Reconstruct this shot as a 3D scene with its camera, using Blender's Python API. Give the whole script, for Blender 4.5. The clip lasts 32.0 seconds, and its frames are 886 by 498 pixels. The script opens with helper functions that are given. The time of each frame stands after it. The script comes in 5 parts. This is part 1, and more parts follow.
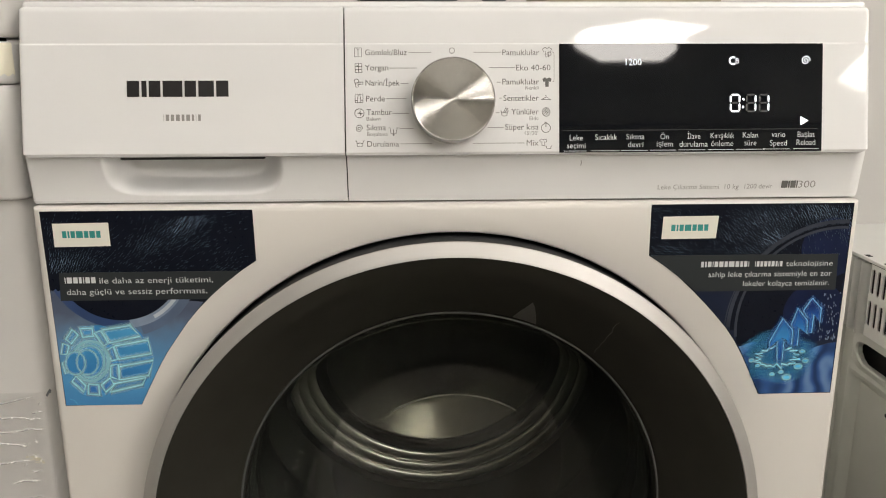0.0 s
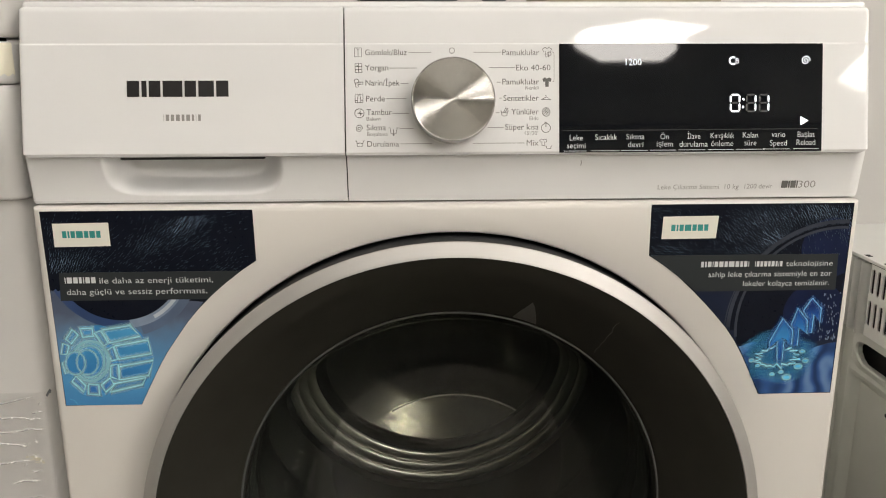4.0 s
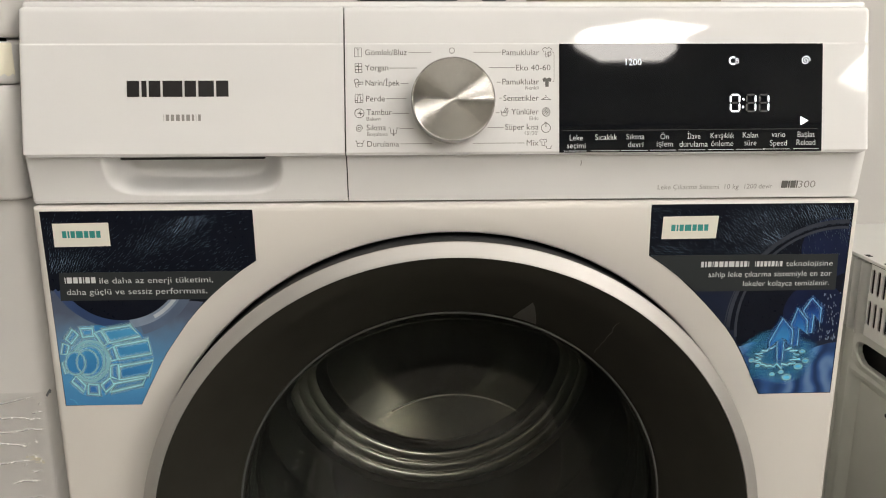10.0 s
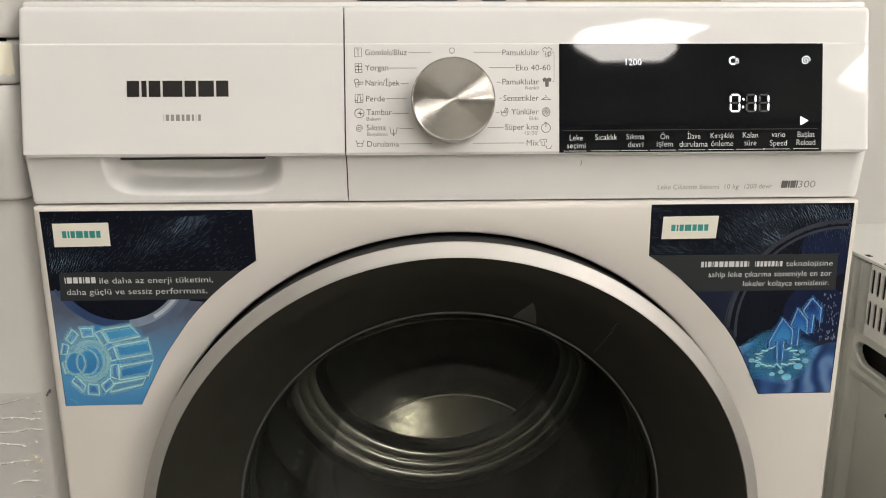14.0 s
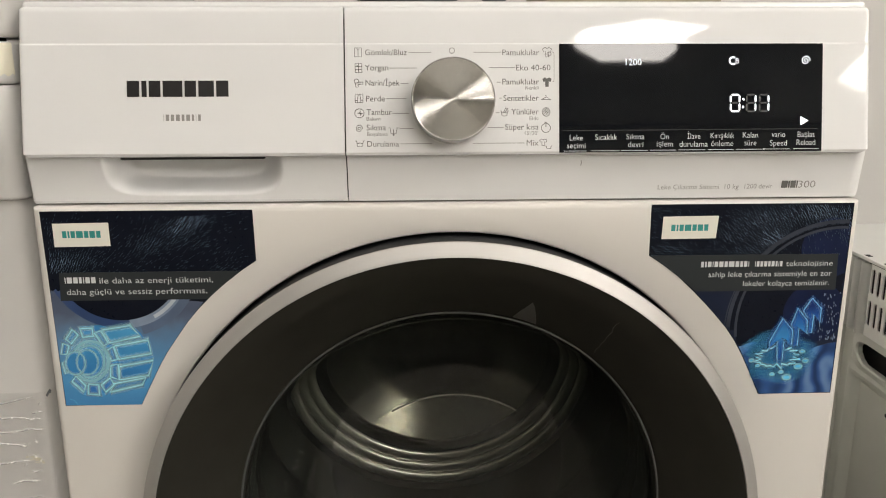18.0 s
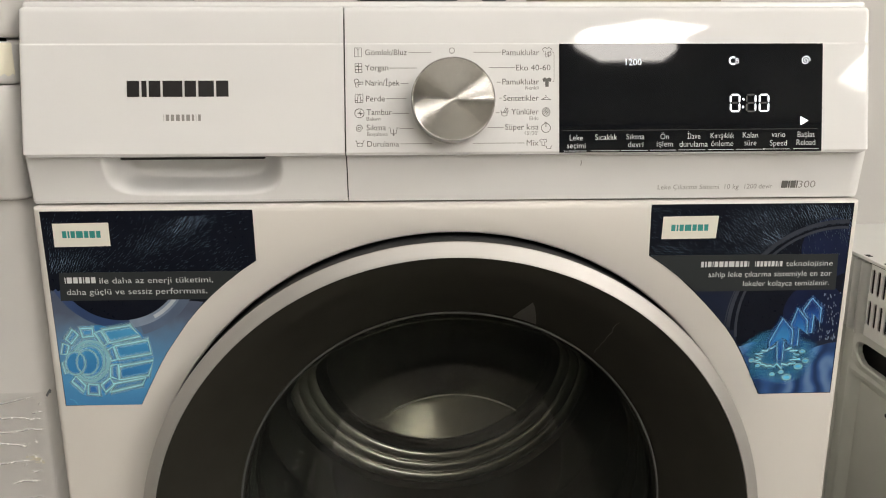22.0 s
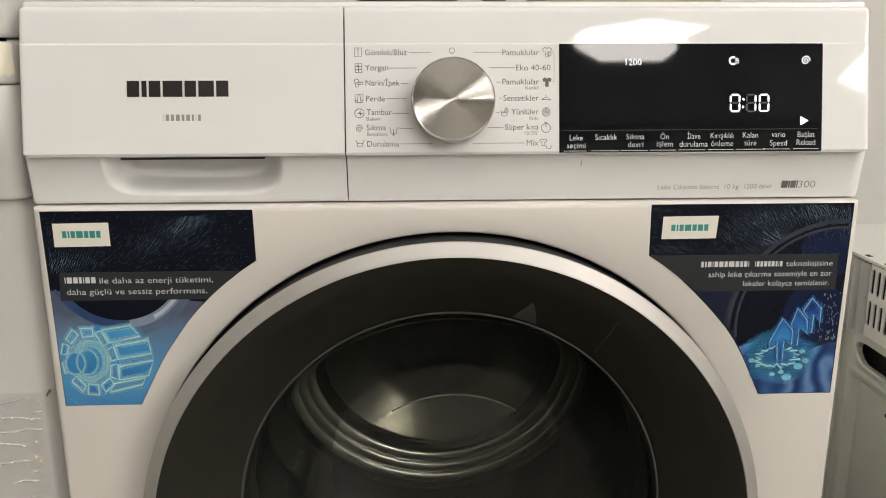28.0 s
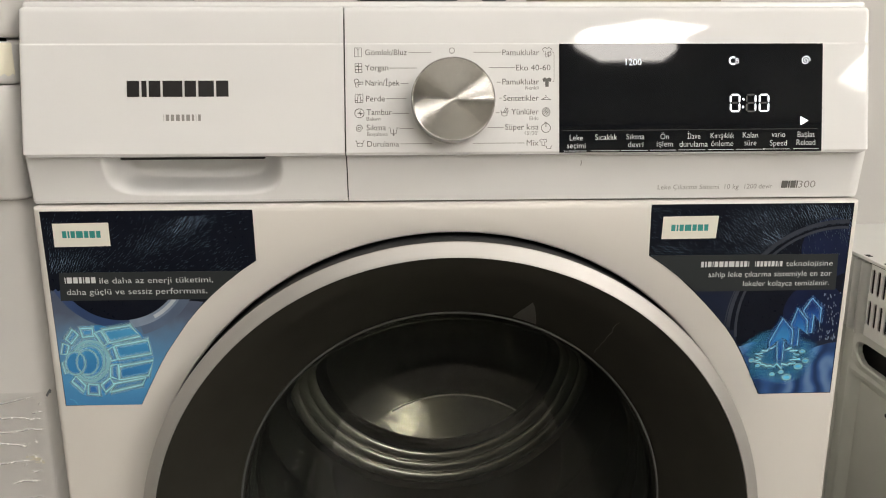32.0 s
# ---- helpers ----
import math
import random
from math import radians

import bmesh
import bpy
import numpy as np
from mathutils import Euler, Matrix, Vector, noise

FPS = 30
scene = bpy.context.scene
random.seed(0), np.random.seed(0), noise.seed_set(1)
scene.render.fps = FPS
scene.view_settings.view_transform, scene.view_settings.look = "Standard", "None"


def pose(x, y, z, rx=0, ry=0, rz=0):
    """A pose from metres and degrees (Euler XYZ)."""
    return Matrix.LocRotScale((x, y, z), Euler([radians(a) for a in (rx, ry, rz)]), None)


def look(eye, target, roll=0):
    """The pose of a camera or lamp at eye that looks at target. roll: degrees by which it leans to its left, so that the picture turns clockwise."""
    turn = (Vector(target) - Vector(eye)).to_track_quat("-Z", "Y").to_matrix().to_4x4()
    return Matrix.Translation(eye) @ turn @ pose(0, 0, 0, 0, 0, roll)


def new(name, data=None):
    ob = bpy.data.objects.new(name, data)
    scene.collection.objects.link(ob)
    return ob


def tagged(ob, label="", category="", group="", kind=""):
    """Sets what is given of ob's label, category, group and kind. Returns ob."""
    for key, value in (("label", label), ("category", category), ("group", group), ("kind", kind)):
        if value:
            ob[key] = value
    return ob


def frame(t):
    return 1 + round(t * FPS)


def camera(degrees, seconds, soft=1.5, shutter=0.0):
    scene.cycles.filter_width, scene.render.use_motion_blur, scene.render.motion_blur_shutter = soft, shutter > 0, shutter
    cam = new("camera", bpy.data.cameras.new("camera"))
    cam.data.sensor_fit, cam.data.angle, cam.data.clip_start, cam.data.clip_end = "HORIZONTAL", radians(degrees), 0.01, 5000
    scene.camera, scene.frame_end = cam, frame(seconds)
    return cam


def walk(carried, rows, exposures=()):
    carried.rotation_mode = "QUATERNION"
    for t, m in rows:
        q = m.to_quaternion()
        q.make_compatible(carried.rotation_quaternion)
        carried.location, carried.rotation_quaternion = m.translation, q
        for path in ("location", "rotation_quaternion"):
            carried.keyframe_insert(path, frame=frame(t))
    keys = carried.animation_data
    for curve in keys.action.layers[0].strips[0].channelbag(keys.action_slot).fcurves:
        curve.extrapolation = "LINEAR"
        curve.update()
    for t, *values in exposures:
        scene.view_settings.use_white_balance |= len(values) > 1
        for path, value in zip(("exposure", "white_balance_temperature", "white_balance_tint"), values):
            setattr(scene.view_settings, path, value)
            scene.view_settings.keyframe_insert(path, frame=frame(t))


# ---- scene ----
# ---------- camera: stands still in front of the machine ----------
cam = camera(56.8, 32.0, soft=1.08)
EYE = (-0.0308, -0.5832, 0.8163)
VIEW = look(EYE, (0.00783, 0.38534, 0.57028), -0.08)
walk(cam, [(0.0, VIEW), (32.0, VIEW)])

# ---------- world and exposure ----------
world = bpy.data.worlds.new("world")
scene.world = world
world.use_nodes = True
world.node_tree.nodes["Background"].inputs[0].default_value = (0.9, 0.92, 1.0, 1)
world.node_tree.nodes["Background"].inputs[1].default_value = 0.02
scene.view_settings.exposure = 0.0
LAMP_POWER = 29.8
SOFT_POWER = 2.15


# ---------- materials ----------
def surf(name, rgb, rough=0.5, metal=0.0, var=0.05, scale=25.0, bump=0.0, bscale=400.0, coat=0.0, rvar=0.08, stretch=(1, 1, 1)):
    m = bpy.data.materials.new(name)
    m.use_nodes = True
    nt = m.node_tree
    b = nt.nodes["Principled BSDF"]
    co = nt.nodes.new("ShaderNodeTexCoord")
    mp = nt.nodes.new("ShaderNodeMapping")
    mp.inputs["Scale"].default_value = stretch
    nt.links.new(co.outputs["Object"], mp.inputs[0])
    big = nt.nodes.new("ShaderNodeTexNoise")
    big.inputs["Scale"].default_value = scale
    big.inputs["Detail"].default_value = 4
    nt.links.new(mp.outputs[0], big.inputs["Vector"])
    fine = nt.nodes.new("ShaderNodeTexNoise")
    fine.inputs["Scale"].default_value = bscale
    fine.inputs["Detail"].default_value = 3
    nt.links.new(mp.outputs[0], fine.inputs["Vector"])
    mix = nt.nodes.new("ShaderNodeMix")
    mix.data_type = "RGBA"
    mix.inputs[6].default_value = (*[max(0, c * (1 - var)) for c in rgb], 1)
    mix.inputs[7].default_value = (*[min(1, c * (1 + var)) for c in rgb], 1)
    nt.links.new(big.outputs[0], mix.inputs[0])
    nt.links.new(mix.outputs[2], b.inputs["Base Color"])
    mr = nt.nodes.new("ShaderNodeMapRange")
    mr.inputs["To Min"].default_value = max(0.02, rough - rvar)
    mr.inputs["To Max"].default_value = min(1, rough + rvar)
    nt.links.new(fine.outputs[0], mr.inputs[0])
    nt.links.new(mr.outputs[0], b.inputs["Roughness"])
    b.inputs["Metallic"].default_value = metal
    b.inputs["Coat Weight"].default_value = coat
    b.inputs["Coat Roughness"].default_value = 0.06
    if bump:
        bp = nt.nodes.new("ShaderNodeBump")
        bp.inputs["Strength"].default_value = bump
        bp.inputs["Distance"].default_value = 0.0006
        nt.links.new(fine.outputs[0], bp.inputs["Height"])
        nt.links.new(bp.outputs[0], b.inputs["Normal"])
    return m


def wavy(m, scale, depth):
    """Slow waves of a moulded surface, seen only in its reflections."""
    nt = m.node_tree
    co, ns, bp = [nt.nodes.new("ShaderNode" + k) for k in ("TexCoord", "TexNoise", "Bump")]
    ns.inputs["Scale"].default_value, ns.inputs["Detail"].default_value = scale, 0.0
    bp.inputs["Strength"].default_value, bp.inputs["Distance"].default_value = 1.0, depth
    nt.links.new(co.outputs["Object"], ns.inputs["Vector"])
    nt.links.new(ns.outputs[0], bp.inputs["Height"])
    nt.links.new(bp.outputs[0], nt.nodes["Principled BSDF"].inputs["Normal"])


def glow(name, rgb, power):
    m = bpy.data.materials.new(name)
    m.use_nodes = True
    b = m.node_tree.nodes["Principled BSDF"]
    b.inputs["Base Color"].default_value = (*rgb, 1)
    b.inputs["Emission Color"].default_value = (*rgb, 1)
    b.inputs["Emission Strength"].default_value = power
    return m


def clear(name, rgb, rough=0.0, ior=1.5, haze=0.006):
    m = bpy.data.materials.new(name)
    m.use_nodes = True
    b = m.node_tree.nodes["Principled BSDF"]
    b.inputs["Base Color"].default_value = (*rgb, 1)
    # haze keeps a trace of diffuse colour: a painted veil that lifts the blacks
    b.inputs["Transmission Weight"].default_value = 1.0 - haze
    b.inputs["Roughness"].default_value = rough
    b.inputs["IOR"].default_value = ior
    return m


def turned(name, rgb, rough, slope):
    """Bright-turned metal: grooves finer than the eye sees run in circles round z, and tilt the face in and out."""
    m = surf(name, rgb, rough, 1.0, var=0.03, scale=30, rvar=0.0)
    nt = m.node_tree
    b = nt.nodes["Principled BSDF"]
    co, flat, radial, size, cut, wn, mr, tilt, add, tr, nz = [nt.nodes.new("ShaderNode" + k) for k in ("TexCoord", "VectorMath", "VectorMath", "VectorMath", "Math", "TexWhiteNoise", "MapRange", "VectorMath", "VectorMath", "VectorTransform", "VectorMath")]
    flat.operation, radial.operation, size.operation, cut.operation, tilt.operation, add.operation, nz.operation = "MULTIPLY", "NORMALIZE", "LENGTH", "MULTIPLY", "SCALE", "ADD", "NORMALIZE"
    flat.inputs[1].default_value = (1, 1, 0)
    cut.inputs[1].default_value = 40000.0
    wn.noise_dimensions = "1D"
    mr.inputs["To Min"].default_value, mr.inputs["To Max"].default_value = -slope, slope
    add.inputs[1].default_value = (0, 0, 1)
    tr.vector_type, tr.convert_from, tr.convert_to = "NORMAL", "OBJECT", "WORLD"
    for p, q in ((co.outputs["Object"], flat.inputs[0]), (flat.outputs[0], radial.inputs[0]), (flat.outputs[0], size.inputs[0]), (size.outputs["Value"], cut.inputs[0]), (cut.outputs[0], wn.inputs["W"]), (wn.outputs["Value"], mr.inputs[0]),
                 (radial.outputs[0], tilt.inputs[0]), (mr.outputs[0], tilt.inputs["Scale"]), (tilt.outputs[0], add.inputs[0]), (add.outputs[0], tr.inputs[0]), (tr.outputs[0], nz.inputs[0]), (nz.outputs[0], b.inputs["Normal"])):
        nt.links.new(p, q)
    return m


def ramp_print(name, stops, axis="Z", lo=0.55, hi=0.64, centre=None, radius=0.05, rough=0.3):
    """Printed colour that runs from one tint to another along an axis or out from a centre."""
    m = bpy.data.materials.new(name)
    m.use_nodes = True
    nt = m.node_tree
    b = nt.nodes["Principled BSDF"]
    co = nt.nodes.new("ShaderNodeTexCoord")
    mr = nt.nodes.new("ShaderNodeMapRange")
    if centre:
        d = nt.nodes.new("ShaderNodeVectorMath")
        d.operation = "DISTANCE"
        d.inputs[1].default_value = centre
        nt.links.new(co.outputs["Object"], d.inputs[0])
        nt.links.new(d.outputs["Value"], mr.inputs[0])
        mr.inputs["From Min"].default_value, mr.inputs["From Max"].default_value = 0, radius
    else:
        sp = nt.nodes.new("ShaderNodeSeparateXYZ")
        nt.links.new(co.outputs["Object"], sp.inputs[0])
        nt.links.new(sp.outputs[axis], mr.inputs[0])
        mr.inputs["From Min"].default_value, mr.inputs["From Max"].default_value = lo, hi
    ns = nt.nodes.new("ShaderNodeTexNoise")
    ns.inputs["Scale"].default_value = 90
    nt.links.new(co.outputs["Object"], ns.inputs["Vector"])
    ad = nt.nodes.new("ShaderNodeMath")
    ad.operation = "MULTIPLY_ADD"
    ad.inputs[1].default_value = 0.16
    nt.links.new(ns.outputs[0], ad.inputs[0])
    nt.links.new(mr.outputs[0], ad.inputs[2])
    cr = nt.nodes.new("ShaderNodeValToRGB")
    e = cr.color_ramp.elements
    e[0].position, e[0].color = stops[0][0], (*stops[0][1], 1)
    e[1].position, e[1].color = stops[-1][0], (*stops[-1][1], 1)
    for pos, c in stops[1:-1]:
        e.new(pos).color = (*c, 1)
    nt.links.new(ad.outputs[0], cr.inputs[0])
    nt.links.new(cr.outputs[0], b.inputs["Base Color"])
    b.inputs["Roughness"].default_value = rough
    b.inputs["Specular IOR Level"].default_value = 0.2
    return m


def folded_print(name, dark, mid, light):
    """Print of crumpled cloth: soft warped folds between three tints."""
    m = ramp_print(name, [(0.0, dark), (0.52, mid), (1.0, light)])
    nt = m.node_tree
    ramp = [n for n in nt.nodes if n.bl_idname == "ShaderNodeValToRGB"][0]
    co, wv = nt.nodes.new("ShaderNodeTexCoord"), nt.nodes.new("ShaderNodeTexWave")
    wv.inputs["Scale"].default_value, wv.inputs["Distortion"].default_value = 13.0, 14.0
    wv.inputs["Detail"].default_value, wv.inputs["Detail Scale"].default_value = 2.0, 1.4
    nt.links.new(co.outputs["Object"], wv.inputs["Vector"])
    nt.links.new(wv.outputs["Fac"], ramp.inputs[0])
    return m


WHITE_PLASTIC = surf("white_plastic", (0.752, 0.757, 0.758), 0.055, var=0.015, scale=8, rvar=0.015)
wavy(WHITE_PLASTIC, 26.0, 0.00042)
WHITE_STEEL = surf("white_enamelled_steel", (0.668, 0.645, 0.606), 0.34, var=0.015, scale=6, bump=0.03, bscale=700, rvar=0.04)
OLD_WHITE = surf("dull_white_enamel", (0.60, 0.595, 0.58), 0.38, var=0.04, scale=9, bump=0.04)
SEAM = surf("dark_gap", (0.02, 0.02, 0.02), 0.8)
SILVER = surf("satin_silver_paint", (0.45, 0.44, 0.42), 0.46, metal=0.6, var=0.03, scale=40, bump=0.03, bscale=1500)
CHROME = surf("polished_chrome", (0.42, 0.41, 0.39), 0.26, metal=1.0, var=0.02)
DIAL_METAL = turned("spun_aluminium", (0.37, 0.36, 0.335), 0.10, 0.30)
BLACK_GLASS = surf("black_glossy_glass", (0.023, 0.0222, 0.018), 0.24, var=0.2, scale=30, rvar=0.02)
BLACK_GLASS.node_tree.nodes["Principled BSDF"].inputs["Specular IOR Level"].default_value = 0.10
DISPLAY_GLASS = surf("black_display_glass", (0.004, 0.005, 0.007), 0.03, var=0.2, scale=30, rvar=0.01)
DISPLAY_GLASS.node_tree.nodes["Principled BSDF"].inputs["Specular IOR Level"].default_value = 0.26
DOOR_GLASS = clear("smoked_door_glass", (0.63, 0.65, 0.59), ior=1.38)
# Darker outer tints stand in for the darkness seen through the bowl's sides.
SHADED_GLASS = clear("shaded_door_glass", (0.58, 0.60, 0.55), ior=1.38)
SHADED_EDGE_GLASS = clear("shaded_edge_door_glass", (0.35, 0.37, 0.33), ior=1.38, haze=0.022)
CLEAR_GLASS = clear("clear_door_glass", (0.80, 0.81, 0.74), ior=1.38, haze=0.014)
STEP_GLASS = surf("ground_glass_edge", (0.16, 0.16, 0.14), 0.25, var=0.3, scale=30)
DOOR_SHELL = surf("dark_grey_door_plastic", (0.014, 0.015, 0.016), 0.6, var=0.1)
RUBBER = surf("dark_grey_rubber", (0.03, 0.03, 0.03), 0.6, var=0.15)
BEAD_STEEL = surf("polished_steel_bead", (0.86, 0.83, 0.78), 0.31, metal=1.0, var=0.05, scale=20, rvar=0.02)
RIM_DARK = surf("dark_gloss_rim", (0.06, 0.062, 0.06), 0.2, var=0.1)
# Near-black steel: the shade inside the drum is put into its colour.
SHADED_STEEL = surf("shaded_drum_steel", (0.018, 0.0175, 0.016), 0.6, metal=1.0, var=0.08, scale=14, rvar=0.02, bscale=60)
DRUM_BACK = surf("shaded_spun_steel", (0.86, 0.83, 0.75), 0.24, 1.0, var=0.02, scale=12)


def shaded_arms(m, arm, bright, dull, smooth_rough, dull_rough, middle):
    """Shade put into the colour of turned metal: three duller arms, equally spaced round y, and a dull middle of that
    radius.
    """
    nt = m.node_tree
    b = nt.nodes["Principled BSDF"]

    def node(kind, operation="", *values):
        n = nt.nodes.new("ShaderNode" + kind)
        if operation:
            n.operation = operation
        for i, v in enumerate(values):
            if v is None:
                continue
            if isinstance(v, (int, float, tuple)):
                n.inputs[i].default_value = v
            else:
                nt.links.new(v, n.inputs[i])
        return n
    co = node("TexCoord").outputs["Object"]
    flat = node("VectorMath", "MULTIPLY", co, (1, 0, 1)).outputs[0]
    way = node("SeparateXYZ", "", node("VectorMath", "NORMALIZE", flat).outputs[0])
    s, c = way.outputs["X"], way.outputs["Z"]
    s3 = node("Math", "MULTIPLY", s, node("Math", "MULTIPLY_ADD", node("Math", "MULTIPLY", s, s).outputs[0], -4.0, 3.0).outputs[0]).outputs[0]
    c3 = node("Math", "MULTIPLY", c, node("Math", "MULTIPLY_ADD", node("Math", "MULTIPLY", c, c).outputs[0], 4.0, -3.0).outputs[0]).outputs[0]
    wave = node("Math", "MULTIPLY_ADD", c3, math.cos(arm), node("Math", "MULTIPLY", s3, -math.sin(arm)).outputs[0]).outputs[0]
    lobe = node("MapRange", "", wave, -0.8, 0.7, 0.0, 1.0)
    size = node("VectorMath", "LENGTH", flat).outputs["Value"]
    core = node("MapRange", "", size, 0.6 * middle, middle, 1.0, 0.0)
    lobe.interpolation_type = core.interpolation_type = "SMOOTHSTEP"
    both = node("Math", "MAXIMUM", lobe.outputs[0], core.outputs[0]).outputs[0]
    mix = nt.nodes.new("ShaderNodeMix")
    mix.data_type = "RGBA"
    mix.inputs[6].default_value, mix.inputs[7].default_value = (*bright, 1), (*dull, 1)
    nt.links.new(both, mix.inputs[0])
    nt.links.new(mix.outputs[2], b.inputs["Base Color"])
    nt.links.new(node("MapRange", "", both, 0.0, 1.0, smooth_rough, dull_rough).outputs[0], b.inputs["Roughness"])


# painted light and dark sectors let the highlight pulse as the drum turns
shaded_arms(DRUM_BACK, radians(96), (0.30, 0.287, 0.252), (0.055, 0.053, 0.043), 0.24, 0.265, 0.130)
# Grey of the painted reflection on the door surround and of the scratch.
GLINT_SCRATCH = surf("glint_and_scratch_grey", (0.055, 0.054, 0.047), 0.35, var=0.35, scale=90)
TUB = surf("dark_tub_plastic", (0.02, 0.02, 0.02), 0.6)
INK = surf("grey_print", (0.135, 0.132, 0.126), 0.5, var=0.05)
INK_LIGHT = surf("light_grey_print", (0.26, 0.255, 0.245), 0.5, var=0.05)
INK_BLACK = surf("black_print", (0.012, 0.011, 0.011), 0.4, var=0.1)
PRINT_WHITE = surf("white_print", (0.58, 0.60, 0.60), 0.45, var=0.03)
LED = glow("white_led", (0.93, 0.96, 1.0), 1.0)
LED_DIM = glow("dim_white_led", (0.74, 0.80, 0.88), 0.6)
GHOST = surf("unlit_segment", (0.012, 0.013, 0.015), 0.4)
NAVY = surf("navy_print", (0.006, 0.0075, 0.0135), 0.3, var=0.3, scale=60)
STROKE_BRIGHT = surf("bright_blue_print", (0.24, 0.34, 0.46), 0.4, var=0.5, scale=70)
STROKE_MID = surf("mid_pale_blue_print", (0.12, 0.175, 0.25), 0.4, var=0.6, scale=70)
STROKE = surf("pale_blue_print", (0.055, 0.085, 0.115), 0.4, var=0.8, scale=70)
BAND = surf("charcoal_print", (0.030, 0.034, 0.036), 0.35, var=0.12)
CLOTH_PRINT = folded_print("blue_cloth_print", (0.010, 0.030, 0.10), (0.030, 0.085, 0.24), (0.11, 0.20, 0.38))
CARD = surf("cream_print", (0.74, 0.72, 0.64), 0.4, var=0.02)
TEAL = surf("teal_print", (0.03, 0.27, 0.25), 0.4, var=0.05)
SKY_PRINT = ramp_print("blue_gradient_print", [(0.0, (0.05, 0.19, 0.42)), (0.35, (0.08, 0.28, 0.52)), (0.68, (0.10, 0.22, 0.38)), (0.9, (0.10, 0.14, 0.21)), (1.1, (0.08, 0.10, 0.15))], lo=0.549, hi=0.63)
HALO = surf("light_blue_halo_print", (0.10, 0.37, 0.58), 0.4, var=0.25, scale=120)
MOTOR_DARK = ramp_print("motor_dark_blue_print", [(0.0, (0.03, 0.13, 0.38)), (0.6, (0.035, 0.15, 0.38)), (1.0, (0.06, 0.22, 0.44))], lo=0.555, hi=0.615)
MOTOR_BLUE = ramp_print("motor_blue_print", [(0.0, (0.03, 0.13, 0.36)), (0.5, (0.04, 0.20, 0.44)), (1.0, (0.07, 0.29, 0.52))], lo=0.555, hi=0.615)
ARROW_PRINT = ramp_print("arrow_print", [(0.0, (0.012, 0.05, 0.20)), (0.30, (0.022, 0.12, 0.34)), (0.55, (0.04, 0.21, 0.44)), (0.8, (0.02, 0.10, 0.30)), (1.0, (0.008, 0.022, 0.11))], lo=0.572, hi=0.624)
GLOWS = [surf("soft_cyan_print", (0.52, 0.84, 0.88), 0.4, var=0.15, scale=90), surf("faint_cyan_print", (0.30, 0.68, 0.84), 0.4, var=0.15, scale=90), surf("faint_blue_print", (0.05, 0.17, 0.55), 0.4, var=0.15, scale=90), surf("faint_azure_print", (0.07, 0.32, 0.62), 0.4, var=0.15, scale=90)]
for _m, _a in zip(GLOWS, (0.42, 0.24, 0.22, 0.13)):
    _m.node_tree.nodes["Principled BSDF"].inputs["Alpha"].default_value = _a
    _m.node_tree.nodes["Principled BSDF"].inputs["Specular IOR Level"].default_value = 0.0
NIGHT = surf("violet_blue_print", (0.009, 0.014, 0.042), 0.35, var=0.4, scale=60)
CYAN = surf("cyan_print", (0.42, 0.74, 0.82), 0.35, var=0.2, scale=120)
BLUE = surf("mid_blue_print", (0.045, 0.19, 0.42), 0.35, var=0.45, scale=110)
BLUE_DEEP = surf("deep_blue_print", (0.03, 0.11, 0.27), 0.35, var=0.35, scale=60)
NIGHT_BLUE = surf("dark_blue_print", (0.022, 0.05, 0.14), 0.35, var=0.3, scale=50)
GREY_BLUE = surf("grey_blue_print", (0.075, 0.11, 0.18), 0.35, var=0.3, scale=50)
RIM_BRIGHT = surf("bright_rim_print", (0.42, 0.47, 0.52), 0.35, var=0.25, scale=50)
RIM_PRINT = surf("steel_blue_print", (0.20, 0.25, 0.33), 0.35, var=0.3, scale=50)
GREY_ARC = surf("grey_arc_print", (0.040, 0.047, 0.062), 0.35, var=0.4, scale=70)
GLOW_PRINT = ramp_print("blue_burst_print", [(0.0, (0.20, 0.55, 0.78)), (0.3, (0.07, 0.28, 0.60)), (0.6, (0.025, 0.09, 0.27)), (0.95, (0.007, 0.012, 0.03))], centre=(0.2530, 0.0, 0.576), radius=0.036)
for _m in (NAVY, BAND, STROKE, STROKE_MID, STROKE_BRIGHT, HALO, NIGHT, BLUE, BLUE_DEEP, GREY_ARC, RIM_PRINT, CYAN):
    _m.node_tree.nodes["Principled BSDF"].inputs["Specular IOR Level"].default_value = 0.08
GALV = surf("galvanised_steel", (0.59, 0.605, 0.56), 0.42, metal=0.2, var=0.10, scale=18, bump=0.06, bscale=250)
GALV_LIGHT = surf("bright_zinc_steel", (0.76, 0.765, 0.74), 0.4, metal=0.2, var=0.08, scale=15, bump=0.05, bscale=250)
# Dimmer copy of the wall colour for unseen walls, to weaken their reflected light.
WALL_DIM = surf("dimmed_plaster", (0.60, 0.585, 0.55), 0.85, var=0.06, scale=3, bump=0.25, bscale=120)
WALL = surf("painted_plaster", (0.66, 0.65, 0.63), 0.8, var=0.05, scale=3, bump=0.25, bscale=120)
CEIL = surf("ceiling_board", (0.62, 0.62, 0.60), 0.9, var=0.03, scale=4)
FLOOR = surf("beige_floor_tile", (0.175, 0.160, 0.138), 0.45, var=0.12, scale=4, bump=0.1, bscale=90)
PANEL_LIGHT = glow("lit_led_panel", (1.0, 0.942, 0.876), LAMP_POWER)
# Glow of the added fill panel, standing in for the room's general light.
SOFT_FILL = glow("soft_fill_panel", (1.0, 0.942, 0.876), SOFT_POWER)
